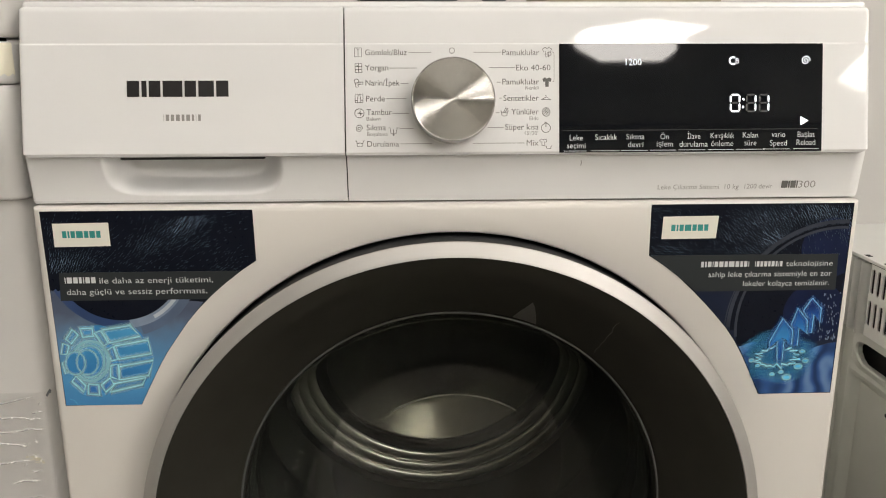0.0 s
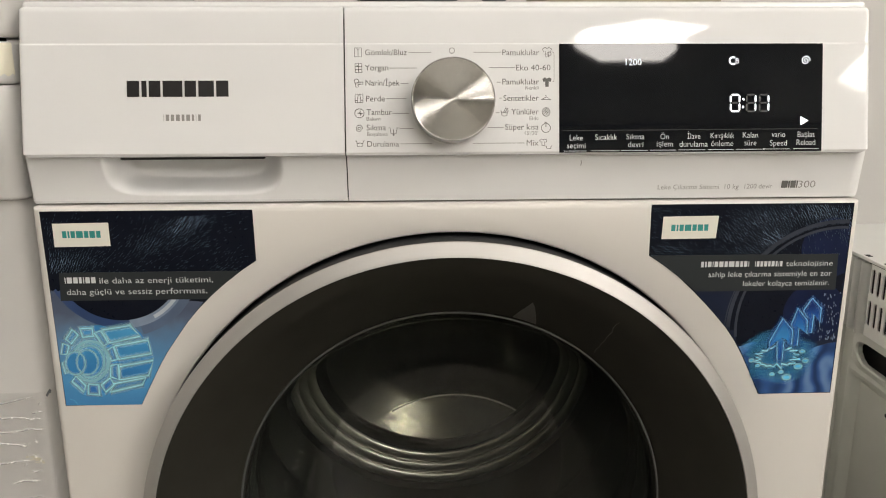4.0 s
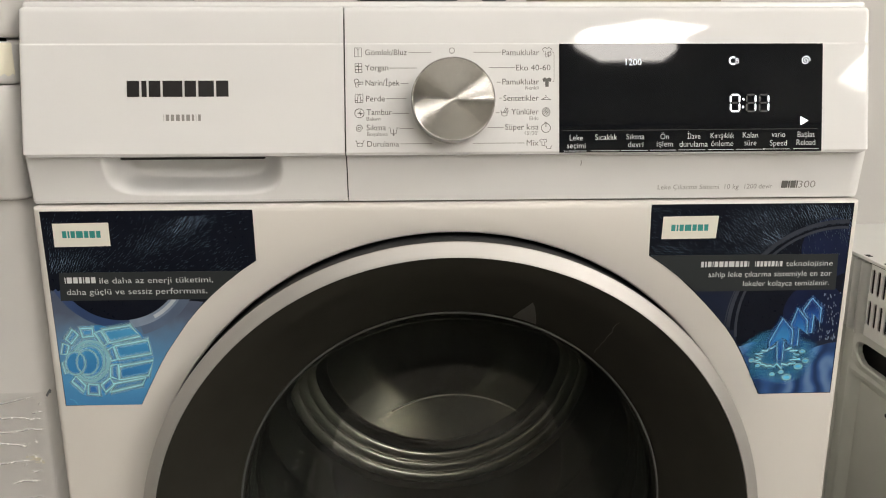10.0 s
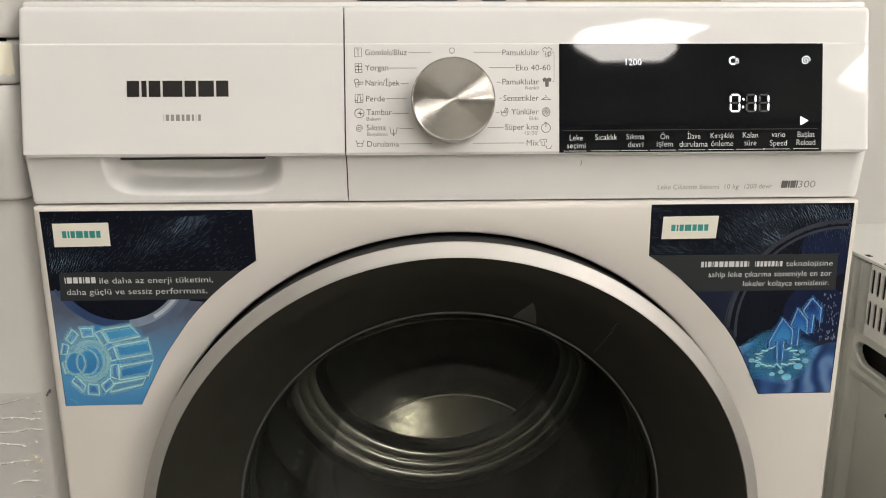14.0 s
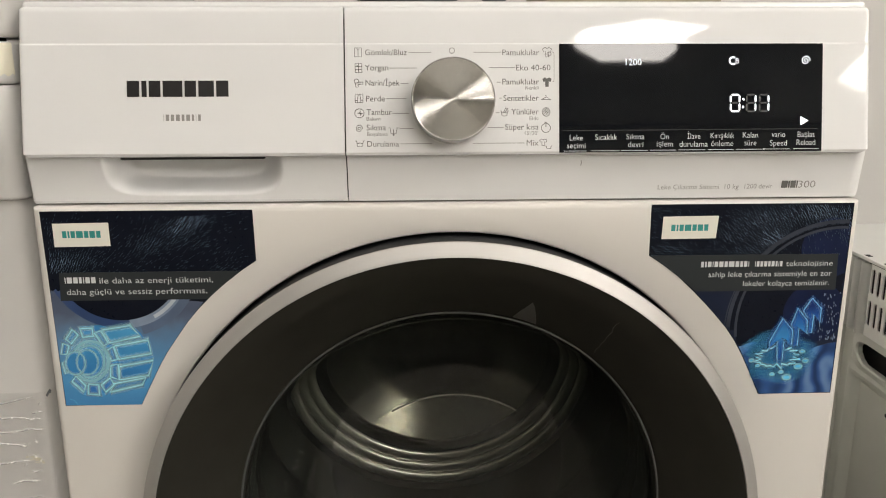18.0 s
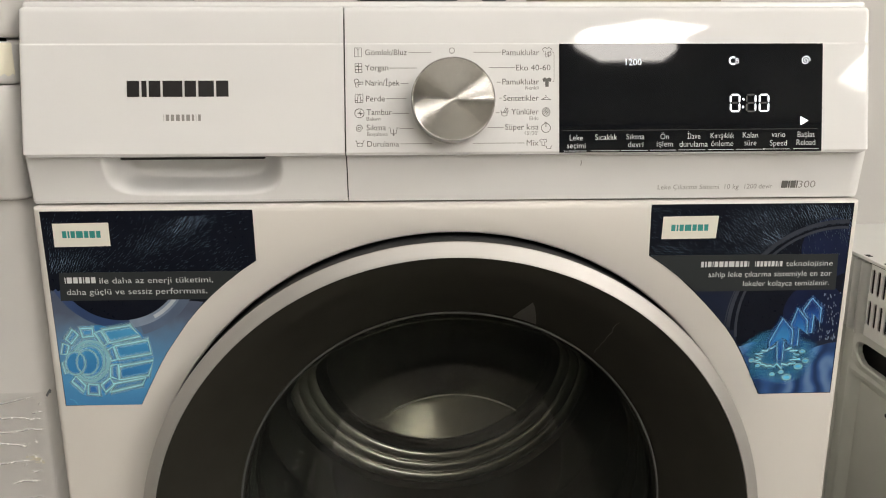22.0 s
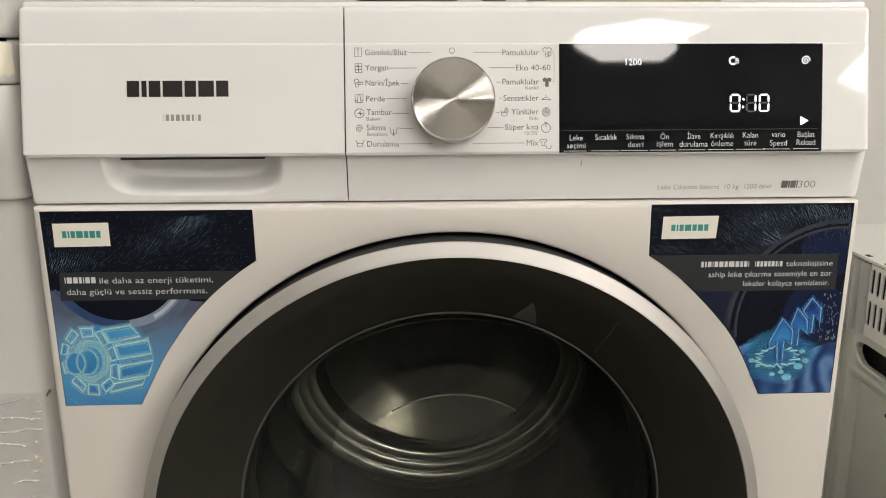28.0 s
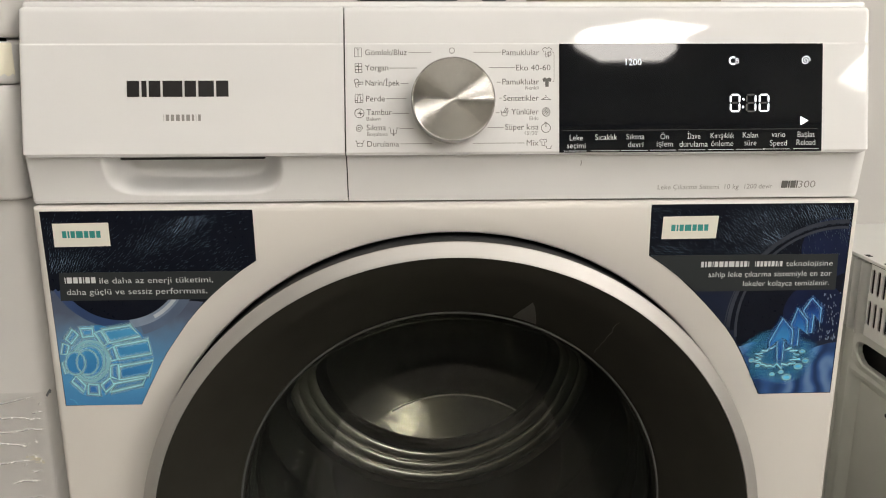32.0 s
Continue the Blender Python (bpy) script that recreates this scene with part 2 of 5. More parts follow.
PALE_YELLOW = surf("pale_yellow_cloth", (0.62, 0.60, 0.34), 0.8, var=0.12, scale=60, bump=0.4)
SLATE = surf("slate_grey_plastic", (0.12, 0.13, 0.14), 0.5, var=0.1)
CARTON = surf("olive_printed_carton", (0.34, 0.33, 0.22), 0.7, var=0.35, scale=22)
TAPE = surf("yellowed_tape", (0.76, 0.73, 0.60), 0.15, var=0.08, scale=60)


# ---------- building helpers ----------
def smooth(me, angle=32):
    me.shade_smooth()
    me.set_sharp_from_angle(angle=radians(angle))


def part(name, bm, material, parent, label=""):
    me = bpy.data.meshes.new(name)
    bm.normal_update()
    bm.to_mesh(me)
    bm.free()
    for m in (material if isinstance(material, (list, tuple)) else [material]):
        me.materials.append(m)
    smooth(me)
    ob = new(name, me)
    ob.parent = parent
    if label:
        ob["label"] = label
    return ob


def thing(name, label, category, place=(0, 0, 0), group=""):
    ob = new(name)
    ob.location = place
    ob.empty_display_size = 0.05
    return tagged(ob, label, category, group)


def box(bm, x0, x1, y0, y1, z0, z1, bevel=0.0, seg=2):
    g = bmesh.ops.create_cube(bm, size=1.0)
    vs = g["verts"]
    for v in vs:
        v.co = Vector(((x0 + x1) / 2 + v.co.x * (x1 - x0), (y0 + y1) / 2 + v.co.y * (y1 - y0), (z0 + z1) / 2 + v.co.z * (z1 - z0)))
    if bevel:
        es = list({e for v in vs for e in v.link_edges})
        bmesh.ops.bevel(bm, geom=es, offset=bevel, segments=seg, affect="EDGES", profile=0.5)
    return bm


def boxed(x0, x1, y0, y1, z0, z1, bevel=0.0, seg=2):
    return box(bmesh.new(), x0, x1, y0, y1, z0, z1, bevel, seg)


def lathe(profile, zc=0.0, seg=128):
    """Turns (radius, y) pairs round the axis that runs along y at the height zc."""
    bm = bmesh.new()
    rings = []
    for r, y in profile:
        if r < 1e-6:
            rings.append([bm.verts.new((0, y, zc))])
        else:
            rings.append([bm.verts.new((r * math.sin(2 * math.pi * i / seg), y, zc + r * math.cos(2 * math.pi * i / seg))) for i in range(seg)])
    for a, b in zip(rings, rings[1:]):
        for i in range(seg):
            j = (i + 1) % seg
            if len(a) == 1 and len(b) == 1:
                continue
            if len(a) == 1:
                bm.faces.new((a[0], b[j], b[i]))
            elif len(b) == 1:
                bm.faces.new((a[i], a[j], b[0]))
            else:
                bm.faces.new((a[i], a[j], b[j], b[i]))
    bmesh.ops.remove_doubles(bm, verts=bm.verts, dist=1e-6)
    bmesh.ops.recalc_face_normals(bm, faces=bm.faces)
    return bm


def slab(points, thick, matrix):
    """A flat piece with the outline points (x, y), its face at thick, set by the matrix."""
    bm = bmesh.new()
    top = [bm.verts.new((x, y, thick)) for x, y in points]
    low = [bm.verts.new((x, y, 0)) for x, y in points]
    bm.faces.new(top)
    n = len(points)
    for i in range(n):
        bm.faces.new((low[i], low[(i + 1) % n], top[(i + 1) % n], top[i]))
    bmesh.ops.recalc_face_normals(bm, faces=bm.faces)
    bm.transform(matrix)
    return bm


def ribbon(bm, pts, width, z, closed=False):
    """A printed line of the given width through the points."""
    pts = [Vector((p[0], p[1])) for p in pts]
    n = len(pts)
    left, right = [], []
    for i, p in enumerate(pts):
        a = pts[(i - 1) % n] if (i or closed) else p
        b = pts[(i + 1) % n] if (i < n - 1 or closed) else p
        d = (b - a).normalized() if (b - a).length else Vector((1, 0))
        nrm = Vector((-d.y, d.x)) * width / 2
        left.append(bm.verts.new((*(p + nrm), z)))
        right.append(bm.verts.new((*(p - nrm), z)))
    for i in range(n if closed else n - 1):
        j = (i + 1) % n
        bm.faces.new((right[i], right[j], left[j], left[i]))


def disc(bm, cx, cy, rx, ry, z, seg=24):
    bm.faces.new([bm.verts.new((cx + rx * math.cos(2 * math.pi * i / seg), cy + ry * math.sin(2 * math.pi * i / seg), z)) for i in range(seg)])


def arc(cx, cy, r, a0, a1, n=12, ry=None):
    ry = ry or r
    return [(cx + r * math.cos(radians(a0 + (a1 - a0) * i / n)), cy + ry * math.sin(radians(a0 + (a1 - a0) * i / n))) for i in range(n + 1)]


def lettering(text, x0, x1, y, cap, z, matrix):
    """Letters of the built-in font from x0 to x1 on the line y, capitals cap high."""
    cu = bpy.data.curves.new("letters", "FONT")
    cu.body, cu.size, cu.resolution_u, cu.offset = text, 1.0, 3, -0.005
    ob = bpy.data.objects.new("letters", cu)
    me = bpy.data.meshes.new_from_object(ob)
    bpy.data.objects.remove(ob)
    bpy.data.curves.remove(cu)
    bm = bmesh.new()
    bm.from_mesh(me)
    bpy.data.meshes.remove(me)
    xs = [v.co.x for v in bm.verts] or [0, 1]
    k = (x1 - x0) / max(1e-6, max(xs) - min(xs))
    ky = cap / 0.70
    for v in bm.verts:
        v.co = Vector((x0 + (v.co.x - min(xs)) * k, y + v.co.y * ky, z))
    bm.transform(matrix)
    return bm


def inside(poly, x, y):
    hit = False
    for i in range(len(poly)):
        (xa, ya), (xb, yb) = poly[i - 1], poly[i]
        if (ya > y) != (yb > y) and x < (xb - xa) * (y - ya) / (yb - ya) + xa:
            hit = not hit
    return hit


def clip(bm, poly):
    """Drops the faces that reach past the outline."""
    out = [f for f in bm.faces if not all(inside(poly, v.co.x, v.co.y) for v in f.verts)]
    bmesh.ops.delete(bm, geom=out, context="FACES")


# Axes of the fascia (leans back), the lower strip and the front sheet: x across, y up, z out.
LEAN = radians(11.454)
FASCIA = Matrix.Translation((0, -0.005, 0.738)) @ Matrix.Rotation(radians(90) - LEAN, 4, "X")
STRIP = Matrix.Translation((0, 0.0, 0)) @ Matrix.Rotation(radians(90), 4, "X")
SEAM_X = -0.0763
DOOR_Z = 0.4413

# ---------- the room ----------
def make_room():
    def setting(name, bm, m, label, category):
        ob = part(name, bm, m, None)
        return tagged(ob, label, category, kind="structure")
    setting("floor", boxed(-3.0, 4.6, -6.4, 1.2, -0.12, 0.0), FLOOR, "greyish beige tiled shop floor", "floor")
    setting("wall_north", boxed(-3.0, 4.6, 0.95, 1.1, 0.0, 2.7), WALL, "plain light grey painted wall behind the machines", "wall")
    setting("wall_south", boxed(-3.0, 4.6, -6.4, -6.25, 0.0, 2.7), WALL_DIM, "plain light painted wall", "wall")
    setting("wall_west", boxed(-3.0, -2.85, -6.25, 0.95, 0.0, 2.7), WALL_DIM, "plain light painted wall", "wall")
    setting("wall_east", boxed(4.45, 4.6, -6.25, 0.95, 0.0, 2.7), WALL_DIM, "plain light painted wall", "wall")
    setting("ceiling", boxed(-3.0, 4.6, -6.4, 1.1, 2.7, 2.82), CEIL, "plain white ceiling", "ceiling")


def make_ceiling_light(x, y, w, d, diffuser, label):
    """A flat panel w wide and d deep in a slim frame under the ceiling."""
    lamp = thing("ceiling_light", label, "ceiling light", (x, y, 2.7), "ceiling lights")
    fr = bmesh.new()
    u, v = w / 2, d / 2
    for a, b, c, e in ((-u - 0.01, u + 0.01, v - 0.01, v + 0.01), (-u - 0.01, u + 0.01, -v - 0.01, -v + 0.01), (-u - 0.01, -u + 0.01, -v + 0.01, v - 0.01), (u - 0.01, u + 0.01, -v + 0.01, v - 0.01)):
        box(fr, a, b, c, e, -0.03, 0.0, 0.002)
    part("frame", fr, OLD_WHITE, lamp)
    part("diffuser", boxed(-u + 0.011, u - 0.011, -v + 0.011, v - 0.011, -0.02, -0.004), diffuser, lamp, "glowing white diffuser")
    return lamp


def make_tapered_light(x, y):
    """A long panel with a tapered far end, in a slim raised rim."""
    lamp = thing("ceiling_light", "white LED ceiling panel with a tapered end, switched on", "ceiling light", (x, y, 2.7), "ceiling lights")
    outline = [(-0.34, 0.60), (0.28, 0.60), (0.28, -0.12), (0.39, -0.40), (0.35, -0.60), (-0.08, -0.60), (-0.26, -0.40), (-0.36, -0.24)]
    down = pose(0, 0, -0.004, 180)
    part("diffuser", slab([(a, -b) for a, b in outline], 0.016, down), PANEL_LIGHT, lamp, "glowing white diffuser")
    rim = bmesh.new()
    rings = [[rim.verts.new((a * k, b * (1 + (k - 1) * 0.6), z)) for a, b in outline] for k, z in ((1.004, 0.0), (1.004, -0.03), (1.05, -0.03), (1.05, 0.0))]
    for p, q in zip(rings, rings[1:]):
        for i in range(len(outline)):
            j = (i + 1) % len(outline)
            rim.faces.new((p[i], p[j], q[j], q[i]))
    bmesh.ops.recalc_face_normals(rim, faces=rim.faces)
    part("frame", rim, OLD_WHITE, lamp)
    return lamp


# ---------- the washing machine ----------
def front_sheet():
    """Sheet-metal front with a rounded edge and the round door opening."""
    bm = bmesh.new()
    left, right, zt, zb = 0.3006, 0.3018, 0.7016, 0.075
    corners = [math.atan2(z - DOOR_Z, x) for x in (-left, right) for z in (zb, zt)]
    angles = sorted([2 * math.pi * i / 160 - math.pi for i in range(160)] + corners)

    def edge(a, inset):
        c, s = math.cos(a), math.sin(a)
        k = min(((right if c > 0 else left) - inset) / abs(c) if abs(c) > 1e-9 else 9, ((zt - DOOR_Z if s > 0 else DOOR_Z - zb) - inset) / abs(s) if abs(s) > 1e-9 else 9)
        return k * c, DOOR_Z + k * s
    rings = []
    for r, y in ((0.2384, 0.012), (0.2384, 0.006), (0.2387, 0.003), (0.2397, 0.0009), (0.2420, 0.0)):
        rings.append([bm.verts.new((r * math.cos(a), y, DOOR_Z + r * math.sin(a))) for a in angles])
    for inset, y in ((0.0045, 0.0), (0.0020, 0.0006), (0.0006, 0.002), (0.0, 0.0045), (0.0, 0.03)):
        rings.append([bm.verts.new((edge(a, inset)[0], y, edge(a, inset)[1])) for a in angles])
    n = len(angles)
    for a, b in zip(rings, rings[1:]):
        for i in range(n):
            bm.faces.new((a[i], a[(i + 1) % n], b[(i + 1) % n], b[i]))
    bmesh.ops.recalc_face_normals(bm, faces=bm.faces)
    return bm


def fascia(x0, x1):
    """The leaning upper front of drawer or control panel: flat face, fine ridge, top strip, rounded corners."""
    bm = bmesh.new()
    prof = [(0.0045, -0.022), (0.0004, -0.012), (0.0, -0.0035), (0.0004, -0.0012), (0.0022, 0.0), (0.0034, 0.0), (0.0768, 0.0), (0.0776, 0.0), (0.0780, -0.0002), (0.0786, -0.0007), (0.0796, -0.0007),
            (0.1000, -0.0007), (0.1020, -0.0009), (0.1034, -0.0015), (0.1043, -0.0026), (0.1049, -0.0045), (0.1052, -0.010), (0.1055, -0.030)]
    n = 12
    cols = []
    for k in range(n + 1):
        t = k / n
        cols.append(x0 + (x1 - x0) * t)
    ends = [(x0, 0.0026), (x0 + 0.0004, 0.0012), (x0 + 0.0012, 0.0004), (x0 + 0.0026, 0.0)]
    ends2 = [(x1 - 0.0026, 0.0), (x1 - 0.0012, 0.0004), (x1 - 0.0004, 0.0012), (x1, 0.0026)]
    near_left, near_right = abs(x0 + 0.299) < 0.01, abs(x1 - 0.299) < 0.01
    xs = ends if near_left else [(x0, 0.004), (x0 + 0.00005, 0.0002), (x0 + 0.0002, 0.0)]
    xs = ([(x0, 0.02)] if near_left else []) + xs + [(x0 + q, 0.0) for q in (0.004, 0.0055, 0.007)] + [(x0 + 0.010 + (x1 - x0 - 0.020) * k / 10, 0.0) for k in range(11)] + [(x1 - q, 0.0) for q in (0.007, 0.0055, 0.004)]
    xs += ends2 + [(x1, 0.02)] if near_right else [(x1 - 0.0002, 0.0), (x1 - 0.00005, 0.0002), (x1, 0.004)]
    grid = []
    for x, back in xs:
        col = []
        for w, h in prof:
            # outer corners are rounded off at the top and at the bottom
            lift = 0.0
            if (near_left and x < x0 + 0.007) or (near_right and x > x1 - 0.007):
                d = (x - x0) if near_left and x < x0 + 0.007 else (x1 - x)
                lift = 0.0058 * (1 - math.sqrt(1 - (1 - d / 0.007) ** 2))
            ww = min(max(w, lift * 0.8), 0.1052 - lift)
            col.append(bm.verts.new((x, ww, h - back)))
        grid.append(col)
    for a, b in zip(grid, grid[1:]):
        for i in range(len(prof) - 1):
            bm.faces.new((a[i], b[i], b[i + 1], a[i + 1]))
    bm.transform(FASCIA)
    return bm


def lower_strip(x0, x1, grip=None):
    """The strip under the fascia; with grip, a hand scoop is sunk into it."""
    bm = bmesh.new()
    nx, nz = (260, 64) if grip else (90, 10)
    grid = []
    for i in range(nx + 1):
        x = x0 + (x1 - x0) * i / nx
        col = []
        for j in range(nz + 1):
            t = j / nz
            z = 0.7030 + 0.0361 * t
            y = 0.0080 - 0.0056 * t
            if t < 0.04:
                y += 0.001
            d = min(abs(x - x0), abs(x1 - x))
            if (x0 < -0.29 and x - x0 < 0.0025) or (x1 > 0.29 and x1 - x < 0.0025):
                y += 0.0025 * (1 - d / 0.0025) ** 2
            if grip:
                c, hw = grip
                u = abs(x - c) / hw
                # a broad scoop: rounded lower corners, deepest under the fascia
                down = max(0.0, (0.7392 - z) / 0.0310)
                q = (u ** 6 + down ** 4) ** 0.25
                if q < 1:
                    w = min(1.0, (1 - q) / 0.36)
                    y += 0.017 * w * w * (3 - 2 * w) + 0.010 * (1 - q)
            col.append(bm.verts.new((x, y, z)))
        grid.append(col)
    for a, b in zip(grid, grid[1:]):
        for j in range(nz):
            bm.faces.new((a[j], b[j], b[j + 1], a[j + 1]))
    # underside return
    back = [bm.verts.new((c[0].co.x, 0.02, 0.7030)) for c in grid]
    for i in range(nx):
        bm.faces.new((grid[i][0], back[i], back[i + 1], grid[i + 1][0]))
    bmesh.ops.recalc_face_normals(bm, faces=bm.faces)
    return bm


def strokes_part(name, lines, width, z, matrix, material, parent, closed=()):
    bm = bmesh.new()
    for k, pts in enumerate(lines):
        ribbon(bm, pts, width, z, k in closed)
    bm.transform(matrix)
    return part(name, bm, material, parent)


def unit(pts, x0, y0, x1, y1):
    return [(x0 + (x1 - x0) * a, y0 + (y1 - y0) * b) for a, b in pts]


TEE = [(0.32, 0.0), (0.3, 0.58), (0.12, 0.5), (0.0, 0.82), (0.3, 1.0), (0.42, 0.88), (0.58, 0.88), (0.7, 1.0), (1.0, 0.82), (0.88, 0.5), (0.7, 0.58), (0.68, 0.0), (0.32, 0.0)]
SPIRAL = [(0.5 + 0.5 * (1 - k / 26 * 0.9) * math.cos(k * 0.46), 0.5 + 0.5 * (1 - k / 26 * 0.9) * math.sin(k * 0.46)) for k in range(27)]
RING = [(0.5 + 0.5 * math.cos(k * math.pi / 12), 0.5 + 0.5 * math.sin(k * math.pi / 12)) for k in range(25)]
BASIN = [(0.0, 0.95), (0.14, 0.95), (0.24, 0.05), (0.78, 0.05), (0.88, 0.95), (1.0, 0.95)]
WAVE = [(0.15, 0.6), (0.32, 0.5), (0.5, 0.62), (0.68, 0.5), (0.86, 0.6)]
FRAME = [(0.05, 0.0), (0.05, 1.0), (0.95, 1.0), (0.95, 0.0), (0.05, 0.0)]


def programme_icons(parent):
    z = 0.0003

    def icon(lines, a, b):
        strokes_part("programme_icon", [unit(p, *a, *b) for p in lines], 0.00042, z, FASCIA, INK, parent)
    icon([FRAME, [(0.3, 1.0), (0.5, 0.72), (0.7, 1.0)], [(0.5, 0.72), (0.5, 0.1)]], (-0.0692, 0.069), (-0.064, 0.0752))
    icon([FRAME, [(0.05, 0.66), (0.95, 0.66)], [(0.05, 0.33), (0.95, 0.33)], [(0.5, 0.0), (0.5, 1.0)], [(0.2, 0.85), (0.4, 0.75)]], (-0.069, 0.058), (-0.0638, 0.0643))
    icon([unit(RING, 0.0, 0.5, 0.5, 1.0), [(0.1, 0.5), (0.2, 0.0), (0.45, 0.05), (0.4, 0.5)], [(0.4, 0.6), (0.95, 0.62), (1.0, 0.4), (0.45, 0.35)]], (-0.0696, 0.0478), (-0.0631, 0.0536))
    icon([FRAME, [(0.05, 0.2), (0.3, 0.3), (0.42, 1.0)], [(0.95, 0.2), (0.7, 0.3), (0.58, 1.0)], [(0.3, 0.3), (0.3, 0.0)], [(0.7, 0.3), (0.7, 0.0)]], (-0.0693, 0.0371), (-0.0633, 0.043))
    icon([RING, [(0.3, 0.5), (0.9, 0.5)], [(0.6, 0.8), (0.6, 0.2)], [(0.45, 0.62), (0.75, 0.38)]], (-0.0695, 0.0265), (-0.063, 0.0328))
    icon([SPIRAL], (-0.0692, 0.0158), (-0.064, 0.0217))
    icon([BASIN, [(0.5, 0.7), (0.5, -0.3)], [(0.4, -0.1), (0.5, -0.3), (0.6, -0.1)]], (-0.0458, 0.0153), (-0.039, 0.0196))
    icon([BASIN, WAVE], (-0.0694, 0.0063), (-0.0629, 0.0106))
    icon([TEE, unit(RING, 0.5, 0.1, 0.95, 0.5)], (0.0634, 0.0687), (0.0698, 0.0754))
    icon([[(0.5, 0.7), (0.5, 0.9), (0.4, 1.0)], [(0.0, 0.15), (0.5, 0.65), (1.0, 0.15), (0.0, 0.15)]], (0.0625, 0.0382), (0.0693, 0.0417))
    icon([unit(BASIN, 0, 0, 1, 0.6), unit(WAVE, 0, 0, 1, 0.7), [(0.4, 0.4), (0.7, 0.95), (0.85, 0.75)], [(0.55, 0.4), (0.95, 0.9)]], (0.0331, 0.0272), (0.0391, 0.0335))
    icon([RING, [(0.2, 0.25), (0.8, 0.85)], [(0.1, 0.45), (0.6, 0.95)], [(0.4, 0.1), (0.92, 0.62)], [(0.3, 0.8), (0.8, 0.3)]], (0.0632, 0.027), (0.0685, 0.033))
    icon([unit(RING, 0, 0, 1, 0.9), [(0.5, 0.5), (0.5, 1.0)], [(0.35, 1.0), (0.65, 1.0)]], (0.0624, 0.0155), (0.0689, 0.0226))
    icon([unit(TEE, 0.0, 0.25, 0.65, 1.0), unit(BASIN, 0.5, -0.1, 1.1, 0.22)], (0.0611, 0.0047), (0.0692, 0.011))
    part("programme_icon", slab(unit(TEE[:-1], 0.0633, 0.0477, 0.0698, 0.0544), 0.0003, FASCIA), INK, parent)


LABELS_LEFT = [("Gömlek/Bluz", -0.0617, -0.0324, 0.0701), ("Yorgan", -0.0619, -0.0456, 0.0595), ("Narin/İpek", -0.0616, -0.0378, 0.0489),
               ("Perde", -0.0614, -0.0483, 0.0379), ("Tambur", -0.0611, -0.0436, 0.0284), ("Sıkma", -0.0613, -0.0478, 0.0177), ("Durulama", -0.061, -0.0387, 0.0062)]
LABELS_RIGHT = [("Pamuklular", 0.0349, 0.061, 0.0699), ("Eko 40-60", 0.0445, 0.069, 0.0592), ("Pamuklular", 0.0348, 0.0609, 0.0494),
                ("Sentetikler", 0.0355, 0.0605, 0.0379), ("Yünlüler", 0.0411, 0.0604, 0.0283), ("Süper kısa", 0.0366, 0.0604, 0.0176), ("Mix", 0.0519, 0.0603, 0.0063)]
LABELS_SMALL = [("Bakım", -0.0612, -0.0516, 0.0245), ("Boşaltma", -0.0609, -0.0466, 0.0138), ("Renkli", 0.0512, 0.0605, 0.0458), ("Elde", 0.054, 0.0604, 0.0243), ("15'/30'", 0.0507, 0.06, 0.0139)]
LEADERS = [(-0.0312, -0.0153, 0.072), (-0.0448, -0.0258, 0.0611), (-0.037, -0.0315, 0.0504), (-0.0471, -0.0332, 0.0398), (-0.0428, -0.0313, 0.0295), (-0.0378, -0.0282, 0.0188), (-0.0375, -0.0152, 0.0081),
           (0.0145, 0.0341, 0.072), (0.0253, 0.0437, 0.0613), (0.0308, 0.0336, 0.051), (0.0327, 0.0343, 0.0399), (0.0303, 0.0327, 0.0296), (0.0242, 0.0354, 0.0193), (0.0137, 0.0503, 0.0082)]
KEY_LABELS = [("Leke", 0.0826, 0.0919, 0.0097), ("seçimi", 0.0806, 0.0939, 0.0042), ("Sıcaklık", 0.1008, 0.1167, 0.01), ("Sıkma", 0.1232, 0.1362, 0.0103), ("devri", 0.1244, 0.1354, 0.0047),
              ("Ön", 0.1477, 0.1538, 0.0102), ("işlem", 0.1452, 0.1567, 0.005), ("İlave", 0.1673, 0.1767, 0.0104), ("durulama", 0.1616, 0.1821, 0.0048), ("Kırışıklık", 0.1841, 0.2013, 0.0107),
              ("önleme", 0.1845, 0.2006, 0.0051), ("Kalan", 0.2075, 0.2186, 0.011), ("süre", 0.2088, 0.2174, 0.0054), ("vario", 0.2285, 0.2384, 0.0113), ("Speed", 0.2273, 0.2397, 0.0052),
              ("Başlat", 0.2475, 0.2599, 0.0112), ("Reload", 0.2468, 0.2604, 0.0055)]
KEY_TICKS = [(0.0785, 0.0947), (0.098, 0.1183), (0.1195, 0.1387), (0.1403, 0.1591), (0.1608, 0.1804), (0.1821, 0.201), (0.2026, 0.2216), (0.2232, 0.2422), (0.2443, 0.263)]


def segment_outline(a, b, w):
    """Six-sided bar of a digit from a to b."""
    a, b = Vector(a), Vector(b)
    d = (b - a).normalized()
    n = Vector((-d.y, d.x)) * w / 2
    return [a, a + d * w / 2 + n, b - d * w / 2 + n, b, b - d * w / 2 - n, a + d * w / 2 - n]


